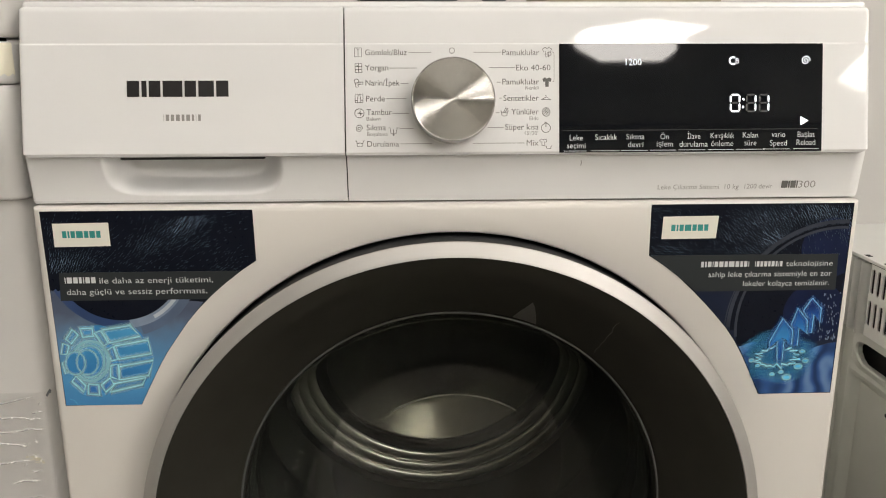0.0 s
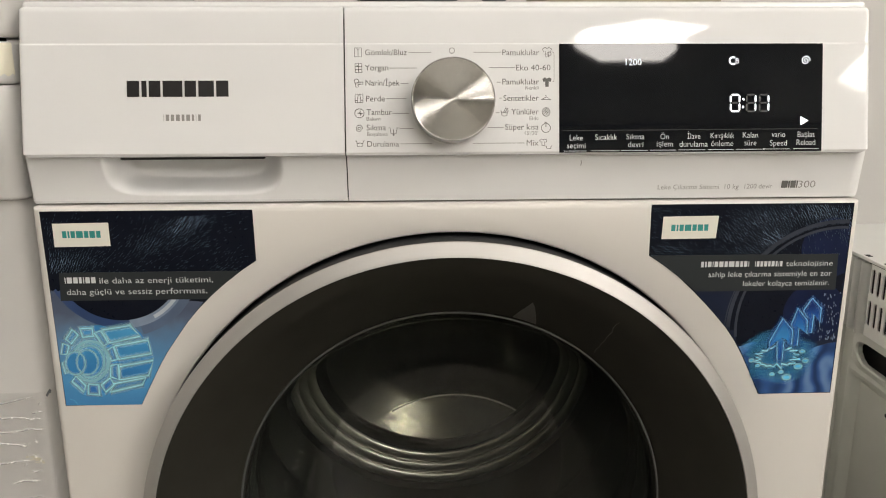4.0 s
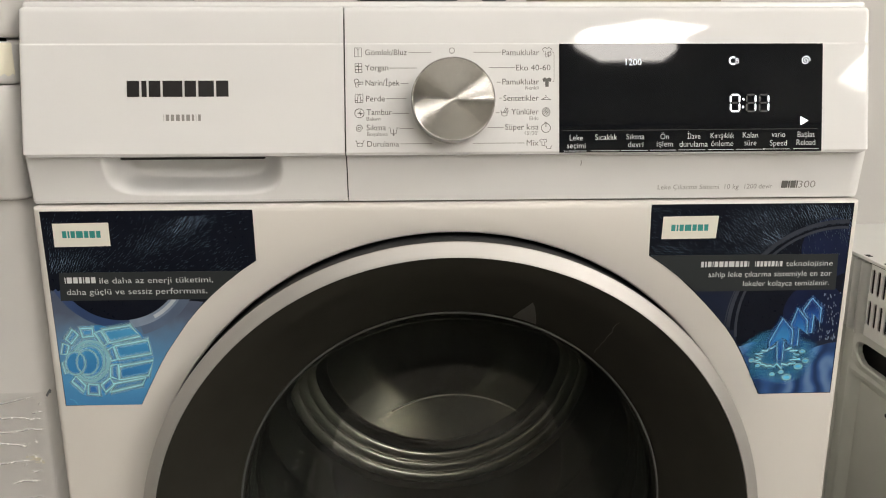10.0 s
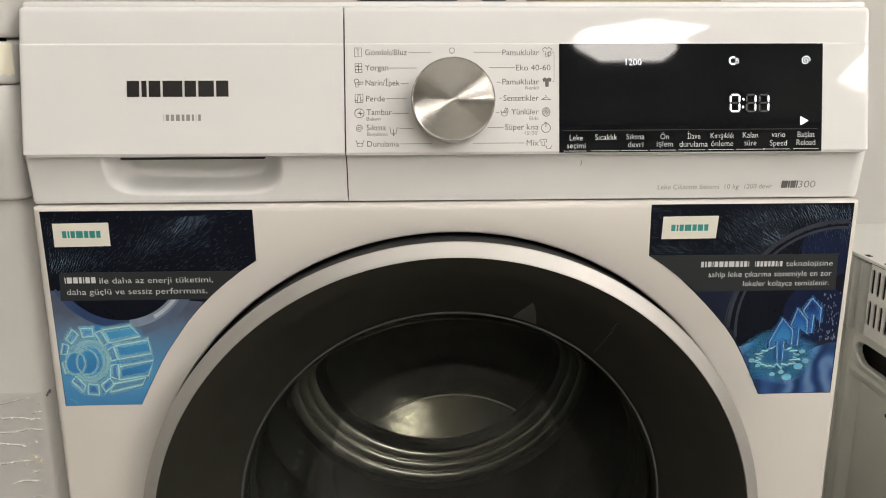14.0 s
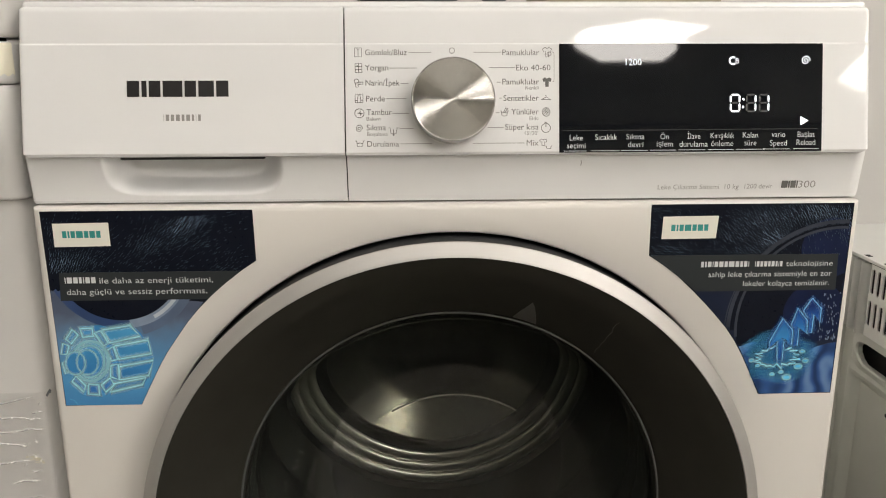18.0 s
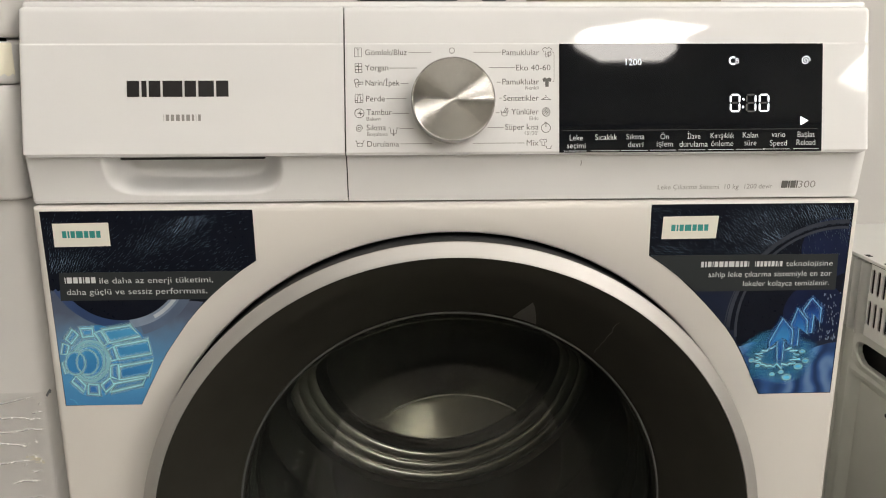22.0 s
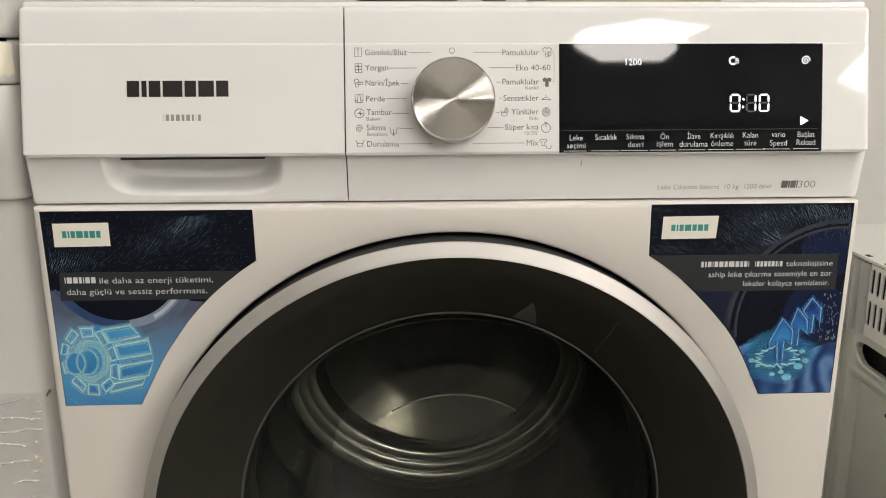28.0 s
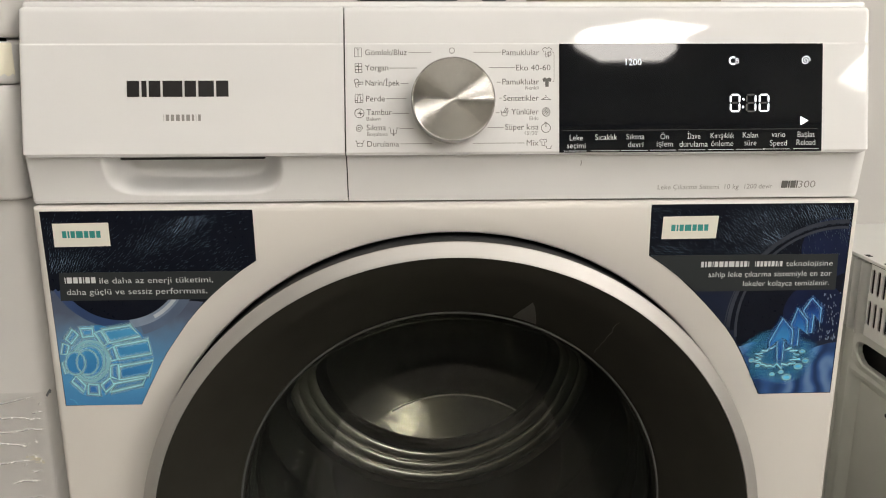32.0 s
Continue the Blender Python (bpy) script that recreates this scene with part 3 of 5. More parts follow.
def segment_mesh(a, b, w, front, back, thick=0.0005):
    """A bar about its own middle: its length lies on x."""
    half = (Vector(b) - Vector(a)).length / 2
    out = segment_outline((-half, 0), (half, 0), w)
    bm = bmesh.new()
    top = [bm.verts.new((*p, thick / 2)) for p in out]
    low = [bm.verts.new((*p, -thick / 2)) for p in out]
    bm.faces.new(list(reversed(top)))
    bm.faces.new(low).material_index = 1
    for i in range(6):
        bm.faces.new((low[i], low[(i + 1) % 6], top[(i + 1) % 6], top[i])).material_index = 2
    bmesh.ops.recalc_face_normals(bm, faces=bm.faces)
    return bm, [front, back, DISPLAY_GLASS]


TURNING = []


def display(parent):
    win = part("display", slab([(0.0752, 0.0012), (0.2652, 0.0012), (0.2652, 0.0778), (0.0752, 0.0778)], 0.0004, FASCIA), DISPLAY_GLASS, parent, "glossy black display window")
    z = 0.0007
    for text, a, b, y in KEY_LABELS:
        part("key_label", lettering(text, a, b, y, 0.0040, z, FASCIA), PRINT_WHITE, win)
    for k, (a, b) in enumerate(KEY_TICKS):
        strokes_part("key_mark", [[(a, 0.0022 + 0.00008 * k), (b, 0.0022 + 0.00008 * k)]], 0.0004, z, FASCIA, PRINT_WHITE, win)
    strokes_part("divider_line", [[(0.0775, 0.0166), (0.2615, 0.0172)]], 0.00035, z, FASCIA, GHOST, win)
    part("speed_readout", lettering("1200", 0.1227, 0.134, 0.0626, 0.0046, z, FASCIA), LED_DIM, win, "lit white figures")
    # child lock mark: a crescent with a small padlock
    bm = bmesh.new()
    ribbon(bm, arc(0.2000, 0.0656, 0.0025, 55, 310, 20), 0.0011, z)
    ribbon(bm, unit(FRAME[:-1], 0.2020, 0.0640, 0.2040, 0.0658), 0.0005, z, True)
    ribbon(bm, arc(0.2030, 0.0662, 0.0010, 0, 180, 8), 0.0005, z)
    bm.transform(FASCIA)
    part("lock_mark", bm, LED, win)
    bm = bmesh.new()
    ribbon(bm, unit(SPIRAL, 0.2494, 0.0622, 0.2560, 0.0690), 0.0006, z)
    bm.transform(FASCIA)
    part("spin_mark", bm, LED, win)
    part("start_mark", slab([(0.2494, 0.0261), (0.2495, 0.0197), (0.2552, 0.0229)], z, FASCIA), LED, win)
    part("key_mark", slab([(0.2228, 0.0034), (0.2250, 0.0028), (0.2228, 0.0022), (0.2218, 0.0028)], 0.0006, FASCIA), PRINT_WHITE, win)
    for y in (0.0328, 0.0384):
        bm = bmesh.new()
        disc(bm, 0.2074 + (y - 0.033) * 0.05, y, 0.0008, 0.0009, z, 12)
        bm.transform(FASCIA)
        part("colon_dot", bm, LED, win)
    # three figures of seven bars
    for k, (x, lit) in enumerate(((0.1981, "abcdef"), (0.2097, "bc"), (0.2191, "bc"))):
        wd, lo, mid, hi = 0.0064, 0.0297, 0.0356, 0.0414
        ends = {"a": ((x, hi), (x + wd, hi)), "b": ((x + wd, hi), (x + wd, mid)), "c": ((x + wd, mid), (x + wd, lo)), "d": ((x, lo), (x + wd, lo)),
                "e": ((x, lo), (x, mid)), "f": ((x, mid), (x, hi)), "g": ((x, mid), (x + wd, mid))}
        for s, (a, b) in ends.items():
            a, b = Vector(a), Vector(b)
            d = (b - a).normalized()
            a, b = a + d * 0.0004, b - d * 0.0004
            turns = k == 2 and s in "adef"
            bm, ms = segment_mesh(a, b, 0.00125, LED if s in lit else GHOST, LED if turns or s in lit else GHOST)
            ob = part("digit_segment", bm, ms, win)
            c = (a + b) / 2
            place = FASCIA @ Matrix.Translation((c.x, c.y, 0.0014)) @ Matrix.Rotation(math.atan2(d.y, d.x), 4, "Z")
            ob.matrix_basis = place
            if turns:
                TURNING.append((ob, place))
    return win


def dial(parent):
    at = FASCIA @ Matrix.Translation((-0.0008, 0.0372, 0.0))

    def turned(profile):
        bm = lathe([(r, -h) for r, h in profile], 0.0, 96)
        bm.transform(at @ Matrix.Rotation(radians(90), 4, "X").inverted())
        return bm
    knob = part("programme_dial", turned([(0.0292, 0.0), (0.0292, 0.0125), (0.0291, 0.0150), (0.0288, 0.0165), (0.0282, 0.0174), (0.0278, 0.0172)]), CHROME, parent, "chrome-rimmed metal programme dial")
    face = lathe([(0.0, -0.0003), (0.0279, -0.0)], 0.0, 96)
    face.transform(Matrix.Rotation(radians(90), 4, "X").inverted())
    ob = part("dial_face", face, DIAL_METAL, knob, "spun brushed metal face")
    ob.matrix_basis = at @ Matrix.Translation((0, 0, 0.0172))
    part("dial_mark", slab([(-0.0005, -0.0012), (0.0005, -0.0012), (0.0005, 0.0012), (-0.0005, 0.0012)], 0.0006, at @ Matrix.Rotation(radians(128), 4, "Z") @ Matrix.Translation((0, 0.0282, 0.0165))), INK_BLACK, knob)
    return knob


# print on the lower strip, which falls back towards its lower edge
LOWER = Matrix.Translation((0.00033, 0.0067, 0.70997)) @ Matrix.Rotation(radians(98.8), 4, "X") @ Matrix.Scale(1.0117, 4) @ Matrix.Translation((0, -0.7112, 0))


def logo_bars(name, x0, x1, y0, y1, widths, z, matrix, material, parent, gap=0.12):
    """A word mark as plain upright bars of the given relative widths."""
    total = sum(widths)
    x = x0
    for w in widths:
        wd = (x1 - x0) * w / total
        g = (x1 - x0) / len(widths) * gap
        part(name, slab([(x + g / 2, y0), (x + wd - g / 2, y0), (x + wd - g / 2, y1), (x + g / 2, y1)], z, matrix), material, parent)
        x += wd


# thin print: heights shrink to a third
STICKER = STRIP @ Matrix.Diagonal((1, 1, 0.35, 1))


def strokes_field(name, poly, x0, x1, y0, y1, z, parent, seed, swirl, bend, blobs):
    """Short pale dashes in rows that follow a flow, brightest in a few soft patches (x, y, width, height, strength)."""
    rnd = random.Random(seed)
    layers = [bmesh.new() for _ in range(3)]
    ny, nx = int((y1 - y0) / 0.00165), int((x1 - x0) / 0.00200)
    for j in range(ny):
        for i in range(nx):
            x, y = x0 + (i + 0.5 * (j % 2) + rnd.uniform(-0.25, 0.25)) * 0.00200, y0 + (j + rnd.uniform(-0.25, 0.25)) * 0.00165
            n = noise.noise(Vector((x * 24 + seed, y * 30, 0.3)))
            x, y = x + 0.004 * n, y + 0.006 * noise.noise(Vector((x * 20, y * 20 + seed, 2.3)))
            b = sum(k * math.exp(-((x - u) / w) ** 2 - ((y - v) / h) ** 2) for u, v, w, h, k in blobs)
            b = b * (0.65 + 0.9 * n) + 0.34 * max(0.0, n) + rnd.uniform(-0.22, 0.16)
            if b < 0.08:
                continue
            a = radians(swirl + bend * (x - x0) / (x1 - x0) + 26 * n)
            ln = rnd.uniform(0.0013, 0.0029) * (0.8 + 0.5 * min(1.0, b))
            d = Vector((math.cos(a), math.sin(a))) * ln / 2
            ribbon(layers[0 if b < 0.34 else 1 if b < 0.62 else 2], [(x - d.x, y - d.y), (x + d.x, y + d.y)], rnd.uniform(0.00016, 0.00028), z)
    for bm, m in zip(layers, (STROKE, STROKE_MID, STROKE_BRIGHT)):
        clip(bm, poly)
        bm.transform(STICKER)
        part(name, bm, m, parent)["kind"] = "stuff"


def clipped(name, shapes, poly, z, material, parent, low=None):
    """Fine quads of rings or discs (cx, cy, r0, r1, a0, a1), kept where they lie on the sticker."""
    bm = bmesh.new()
    for cx, cy, r0, r1, a0, a1 in shapes:
        na, nr = max(8, int(abs(a1 - a0) / 2.5)), max(1, int((r1 - r0) / 0.002))
        g = [[bm.verts.new((cx + (r0 + (r1 - r0) * j / nr) * math.cos(radians(a0 + (a1 - a0) * i / na)), cy + (r0 + (r1 - r0) * j / nr) * math.sin(radians(a0 + (a1 - a0) * i / na)), z)) for j in range(nr + 1)] for i in range(na + 1)]
        for a, b in zip(g, g[1:]):
            for j in range(nr):
                bm.faces.new((a[j], a[j + 1], b[j + 1], b[j]))
    bmesh.ops.recalc_face_normals(bm, faces=bm.faces)
    clip(bm, poly)
    bm.transform(STICKER)
    return part(name, bm, material, parent)


def left_sticker(parent):
    curve = [(-0.1441, 0.661), (-0.1556, 0.6533), (-0.1668, 0.6446), (-0.1783, 0.6348), (-0.1889, 0.624), (-0.1980, 0.6133), (-0.2063, 0.6017), (-0.2140, 0.5908), (-0.2207, 0.5794), (-0.2302, 0.5613), (-0.2365, 0.549)]
    poly = [(-0.2935, 0.549), (-0.2954, 0.6990), (-0.1448, 0.6990)] + curve
    st = part("advertising_sticker", slab(poly, 0.0004, STICKER), NAVY, parent, "dark blue advertising sticker with a glowing motor")
    part("picture_ground", slab([(-0.2930, 0.5494), (-0.2944, 0.640)] + [(-0.1844, 0.6300)] + [(x - 0.0004, y) for x, y in curve[4:]], 0.0007, STICKER), SKY_PRINT, st)
    strokes_field("dash_pattern", poly, -0.294, -0.146, 0.6535, 0.6980, 0.0009, st, 3, 62, -30, ((-0.2860, 0.6600, 0.014, 0.006, 0.5), (-0.2640, 0.6630, 0.016, 0.006, 0.75), (-0.2430, 0.6670, 0.016, 0.006, 0.6), (-0.2200, 0.6740, 0.014, 0.006, 0.8), (-0.1980, 0.6850, 0.014, 0.006, 1.0), (-0.1850, 0.6920, 0.012, 0.004, 0.9), (-0.1900, 0.6740, 0.015, 0.005, 0.4)))
    part("logo_card", slab([(-0.2874, 0.6728), (-0.2477, 0.6732), (-0.2478, 0.6905), (-0.2874, 0.6900)], 0.0010, STICKER), CARD, st)
    logo_bars("logo_bar", -0.2815, -0.2535, 0.6795, 0.6845, (0.9, 0.5, 0.9, 1.3, 0.9, 1.1, 0.9), 0.0013, STICKER, TEAL, st, 0.22)
    # machine door behind the motor
    clipped("door_picture", [(-0.2445, 0.6628, 0.0, 0.0462, 180, 360)], [(-0.294, 0.55), (-0.294, 0.642), (-0.180, 0.642), (-0.23, 0.56)], 0.0010, NAVY, st)
    clipped("rim_picture", [(-0.2445, 0.6628, 0.0462, 0.0525, 190, 276)], [(-0.294, 0.55), (-0.294, 0.642)] + curve[3:], 0.0010, NIGHT_BLUE, st)
    clipped("rim_picture", [(-0.2445, 0.6628, 0.0462, 0.0525, 276, 345)], [(-0.294, 0.55), (-0.294, 0.642)] + curve[3:], 0.0010, RIM_PRINT, st)
    clipped("rim_picture", [(-0.2445, 0.6628, 0.0480, 0.0508, 298, 335)], [(-0.294, 0.55), (-0.294, 0.642)] + curve[3:], 0.00115, RIM_BRIGHT, st)
    clipped("rim_picture", [(-0.2445, 0.6628, 0.0525, 0.0590, 284, 350)], [(-0.294, 0.55), (-0.294, 0.642)] + curve[3:], 0.0011, GREY_BLUE, st)
    part("text_band", slab([(-0.2876, 0.6322), (-0.2866, 0.6535), (-0.1563, 0.6535), (-0.1668, 0.6450), (-0.1815, 0.6322)], 0.0012, STICKER), BAND, st)
    logo_bars("word_bar", -0.2836, -0.2605, 0.6455, 0.6500, (0.4, 1.1, 1, 0.7, 0.4, 1, 1), 0.0015, STICKER, PRINT_WHITE, st, 0.3)
    part("sticker_text", lettering("ile daha az enerji tüketimi,", -0.2582, -0.1763, 0.6452, 0.0044, 0.0015, STICKER), PRINT_WHITE, st)
    part("sticker_text", lettering("daha güçlü ve sessiz performans.", -0.2826, -0.1811, 0.6368, 0.0044, 0.0015, STICKER), PRINT_WHITE, st)
    # the motor: blocks round a drum, long bars along its side
    clip_poly = [(-0.2931, 0.5497), (-0.2948, 0.632), (-0.19, 0.632)] + [(x - 0.0004, y) for x, y in curve[5:]]

    level = [0.0]

    def lit(pts, widths, z):
        """Soft light round a printed outline: wide faint bands under narrow ones."""
        for w, m in zip(widths, (GLOWS[1], GLOWS[1], GLOWS[0])):
            bm = bmesh.new()
            level[0] += 0.000012
            ribbon(bm, pts, w, z + level[0], True)
            clip(bm, clip_poly)
            bm.transform(STICKER)
            part("block_halo", bm, m, st)

    def outlined(name, pts, z, fill):
        part(name, slab(pts, z, STICKER), fill, st)
        lit(pts, (0.0060, 0.0042, 0.0024), z + 0.0001)
        bm = bmesh.new()
        ribbon(bm, pts, 0.0005, z + 0.0012, True)
        bm.transform(STICKER)
        part("block_edge", bm, CYAN, st)

    def oval(name, x, y, rx, ry, z, fill, lean=0.07, glow_width=0.0026):
        ring = [(x + rx * math.cos(t) + lean * ry * math.sin(t), y + ry * math.sin(t)) for t in [2 * math.pi * i / 44 for i in range(44)]]
        part(name, slab(ring, z, STICKER), fill, st)
        lit(ring, (glow_width * 1.6, glow_width, glow_width * 0.5), z + 0.0001)
    part("motor_side", slab([(-0.2750, 0.6125), (-0.2393, 0.6140), (-0.2320, 0.6060), (-0.2250, 0.5900), (-0.2285, 0.5720), (-0.2345, 0.5645), (-0.2750, 0.5570)], 0.0009, STICKER), BLUE, st)
    for quad in (((-0.2602, 0.6094), (-0.2393, 0.6126), (-0.2328, 0.6041), (-0.2552, 0.5992)), ((-0.2524, 0.5967), (-0.2273, 0.6011), (-0.2258, 0.5902), (-0.2501, 0.5862)),
                 ((-0.2503, 0.5802), (-0.2250, 0.5848), (-0.2292, 0.5728), (-0.2506, 0.5696)), ((-0.2561, 0.5665), (-0.2312, 0.5711), (-0.2345, 0.5655), (-0.2590, 0.5598))):
        outlined("motor_bar", quad, 0.0012, MOTOR_BLUE)
    for quad in (((-0.2872, 0.6026), (-0.2819, 0.6100), (-0.2778, 0.6060), (-0.2835, 0.5990)), ((-0.2762, 0.6107), (-0.2671, 0.6111), (-0.2670, 0.6046), (-0.2747, 0.6040)), ((-0.2659, 0.6072), (-0.2610, 0.6090), (-0.2565, 0.5992), (-0.2604, 0.5969)),
                 ((-0.2650, 0.5658), (-0.2580, 0.5713), (-0.2554, 0.5657), (-0.2623, 0.5599)), ((-0.2747, 0.5666), (-0.2669, 0.5659), (-0.2671, 0.5578), (-0.2754, 0.5587)), ((-0.2863, 0.5689), (-0.2830, 0.5734), (-0.2767, 0.5657), (-0.2785, 0.5602)),
                 ((-0.2920, 0.5909), (-0.2898, 0.5993), (-0.2855, 0.5973), (-0.2877, 0.5908)), ((-0.2919, 0.5840), (-0.2894, 0.5855), (-0.2878, 0.5763), (-0.2905, 0.5756)), ((-0.2585, 0.5933), (-0.2531, 0.5964), (-0.2508, 0.5862), (-0.2557, 0.5849)),
                 ((-0.2564, 0.5813), (-0.2508, 0.5822), (-0.2513, 0.5696), (-0.2575, 0.5723))):
        outlined("motor_block", quad, 0.0016, MOTOR_DARK)
    oval("motor_ring", -0.2707, 0.5852, 0.0131, 0.0158, 0.0032, HALO, glow_width=0.0042)
    oval("motor_disc", -0.2712, 0.5850, 0.0105, 0.0126, 0.0036, MOTOR_BLUE)
    oval("motor_disc", -0.2730, 0.5845, 0.0078, 0.0098, 0.0040, MOTOR_BLUE, glow_width=0.0014)
    oval("motor_shaft", -0.2818, 0.5840, 0.0072, 0.0090, 0.0044, MOTOR_BLUE, glow_width=0.0018)
    strokes_part("blue_scratch", [[(-0.2895, 0.5545), (-0.2865, 0.5535), (-0.2842, 0.5500)]], 0.0005, 0.0012, STICKER, HALO, st)
    return st


def right_sticker(parent):
    curve = [(0.2389, 0.5484), (0.2345, 0.5575), (0.2295, 0.5680), (0.2232, 0.5806), (0.2161, 0.5930), (0.2090, 0.6030), (0.2008, 0.6126), (0.1918, 0.6224), (0.1806, 0.6338), (0.1686, 0.6450), (0.1574, 0.6536), (0.1458, 0.6614)]
    poly = [(0.2965, 0.5484)] + curve + [(0.1455, 0.7000), (0.2973, 0.7000)]
    poly = poly[::-1]
    st = part("advertising_sticker", slab(poly, 0.0004, STICKER), NAVY, parent, "dark blue advertising sticker with rising arrows")
    part("picture_ground", slab([(0.2961, 0.5488), (0.2968, 0.640), (0.1760, 0.640)] + [(x + 0.0005, y) for x, y in curve[::-1][4:]], 0.0007, STICKER), GLOW_PRINT, st)
    strokes_field("dash_pattern", poly, 0.146, 0.297, 0.660, 0.699, 0.0010, st, 8, -22, -52, ((0.1600, 0.6960, 0.012, 0.003, 0.8), (0.2260, 0.6880, 0.022, 0.008, 0.8), (0.2400, 0.6730, 0.012, 0.006, 0.9), (0.2050, 0.6760, 0.012, 0.006, 0.7), (0.2720, 0.6940, 0.020, 0.006, 0.7), (0.1650, 0.6660, 0.020, 0.004, 0.7), (0.2950, 0.6880, 0.006, 0.010, 0.7), (0.2050, 0.6640, 0.020, 0.003, 0.5)))
    # drum picture
    clipped("drum_picture", [(0.2915, 0.6060, 0.0, 0.0750, 60, 205)], poly, 0.0008, NAVY, st)
    clipped("rim_picture", [(0.2916, 0.6040, 0.0800, 0.0830, 70, 200)], poly, 0.0012, GREY_ARC, st)
    clipped("rim_picture", [(0.2916, 0.6060, 0.0745, 0.0765, 70, 200)], poly, 0.00125, GREY_ARC, st)
    clipped("rim_picture", [(0.2916, 0.6050, 0.0768, 0.0798, 70, 200)], poly, 0.0012, NAVY, st)
    clipped("rim_picture", [(0.2916, 0.6030, 0.0838, 0.0846, 70, 198)], poly, 0.0012, GREY_ARC, st)
    clipped("night_picture", [(0.2840, 0.6660, 0.0, 0.0230, 0, 360)], poly, 0.0009, NIGHT, st)
    part("logo_card", slab([(0.1543, 0.6739), (0.1951, 0.6742), (0.1961, 0.6912), (0.1549, 0.6908)], 0.0013, STICKER), CARD, st)
    logo_bars("logo_bar", 0.1607, 0.1892, 0.6800, 0.6848, (0.9, 0.5, 0.9, 1.3, 0.9, 1.1, 0.9), 0.0016, STICKER, TEAL, st, 0.22)
    part("text_band", slab([(0.1458, 0.6612), (0.2896, 0.6612), (0.2904, 0.6330), (0.1830, 0.6330), (0.1686, 0.6455), (0.1574, 0.6538)], 0.0014, STICKER), BAND, st)
    logo_bars("word_bar", 0.1852, 0.2225, 0.6520, 0.6562, (0.8, 0.6, 1, 0.4, 1, 1.1, 0.9, 1.4, 1, 0.8, 0.9, 0.4), 0.0017, STICKER, PRINT_WHITE, st, 0.3)
    logo_bars("word_bar", 0.2262, 0.2478, 0.6520, 0.6560, (0.4, 0.9, 0.9, 1, 0.8, 1, 0.7, 0.4, 0.8), 0.0017, STICKER, PRINT_WHITE, st, 0.36)
    part("sticker_text", lettering("teknolojisine", 0.2502, 0.2859, 0.6521, 0.0042, 0.0017, STICKER), PRINT_WHITE, st)
    part("sticker_text", lettering("sahip leke çıkarma sistemiyle en zor", 0.1918, 0.2861, 0.6442, 0.0042, 0.0017, STICKER), PRINT_WHITE, st)
    part("sticker_text", lettering("lekeler kolayca temizlenir.", 0.2187, 0.2848, 0.6368, 0.0042, 0.0017, STICKER), PRINT_WHITE, st)
    # rising arrows over a splash on blue cloth
    clipped("night_picture", [(0.276, 0.615, 0.0, 0.024, 0, 360)], poly, 0.0010, NIGHT, st)
    hill = [(0.2200, 0.5880), (0.2300, 0.5915), (0.2400, 0.5925), (0.2560, 0.5895), (0.2700, 0.5830), (0.2800, 0.5868), (0.2900, 0.5898), (0.2958, 0.5905), (0.2958, 0.5490), (0.2395, 0.5490), (0.2300, 0.5690), (0.2235, 0.5820)]
    part("cloth_picture", slab(hill[::-1], 0.0012, STICKER), CLOTH_PRINT, st)
    level = [0.0]

    def lit(pts, widths, z, close=True, tone=(1, 1, 0)):
        for w, k in zip(widths, tone):
            bm = bmesh.new()
            level[0] += 0.000012
            ribbon(bm, pts, w, z + level[0], close)
            clip(bm, poly)
            bm.transform(STICKER)
            part("arrow_halo", bm, GLOWS[k], st)
    rnd = random.Random(5)
    cx, cy = 0.2500, 0.5790
    for k, (kx, ky) in enumerate([(0.0150 + 0.0016 * q, 0.0085 + 0.0012 * q) for q in range(11, -1, -1)]):
        ring = [(cx + kx * math.cos(t) * (1 + 0.06 * math.sin(5 * t + k)), cy + ky * math.sin(t) * (1 + 0.08 * math.sin(4 * t))) for t in [2 * math.pi * i / 40 for i in range(40)]]
        ring = [(x, y) if inside(poly, x, y) else (max(x, 0.2305), max(y, 0.5500)) for x, y in ring]
        part("splash_glow", slab(ring, 0.0014 + 0.00004 * k, STICKER), GLOWS[3], st)
    rim = [(0.80 + (0.20 if k % 2 else -0.06) + rnd.uniform(-0.14, 0.14), 2 * math.pi * k / 34) for k in range(34)]
    part("splash", slab([(cx + 0.0175 * q * math.cos(a), cy + 0.0092 * q * math.sin(a)) for q, a in rim], 0.00165, STICKER), HALO, st)
    lit([(cx + 0.0172 * q * math.cos(a), cy + 0.0090 * q * math.sin(a)) for q, a in rim], (0.0040, 0.0026, 0.0015), 0.0018)
    strokes_part("splash_edge", [[(cx + 0.0172 * q * math.cos(a), cy + 0.0090 * q * math.sin(a)) for q, a in rim]], 0.0006, 0.0020, STICKER, CYAN, st, (0,))
    for x, y, q in ((0.2599, 0.5622, 0.0026), (0.2680, 0.5712, 0.0024), (0.2735, 0.5757, 0.0018), (0.2480, 0.5650, 0.0014), (0.2700, 0.5835, 0.0015), (0.2310, 0.5768, 0.0015), (0.2360, 0.5725, 0.0012), (0.2550, 0.5668, 0.0014)):
        ring = arc(x, y, 1.25 * q, 0, 345, 23, 0.85 * q)
        bm = bmesh.new()
        disc(bm, x, y, 1.25 * q, 0.85 * q, 0.0018, 18)
        bm.transform(STICKER)
        part("splash_drop", bm, HALO, st)
        lit(ring, (0.0022, 0.0012, 0.0008), 0.0019)
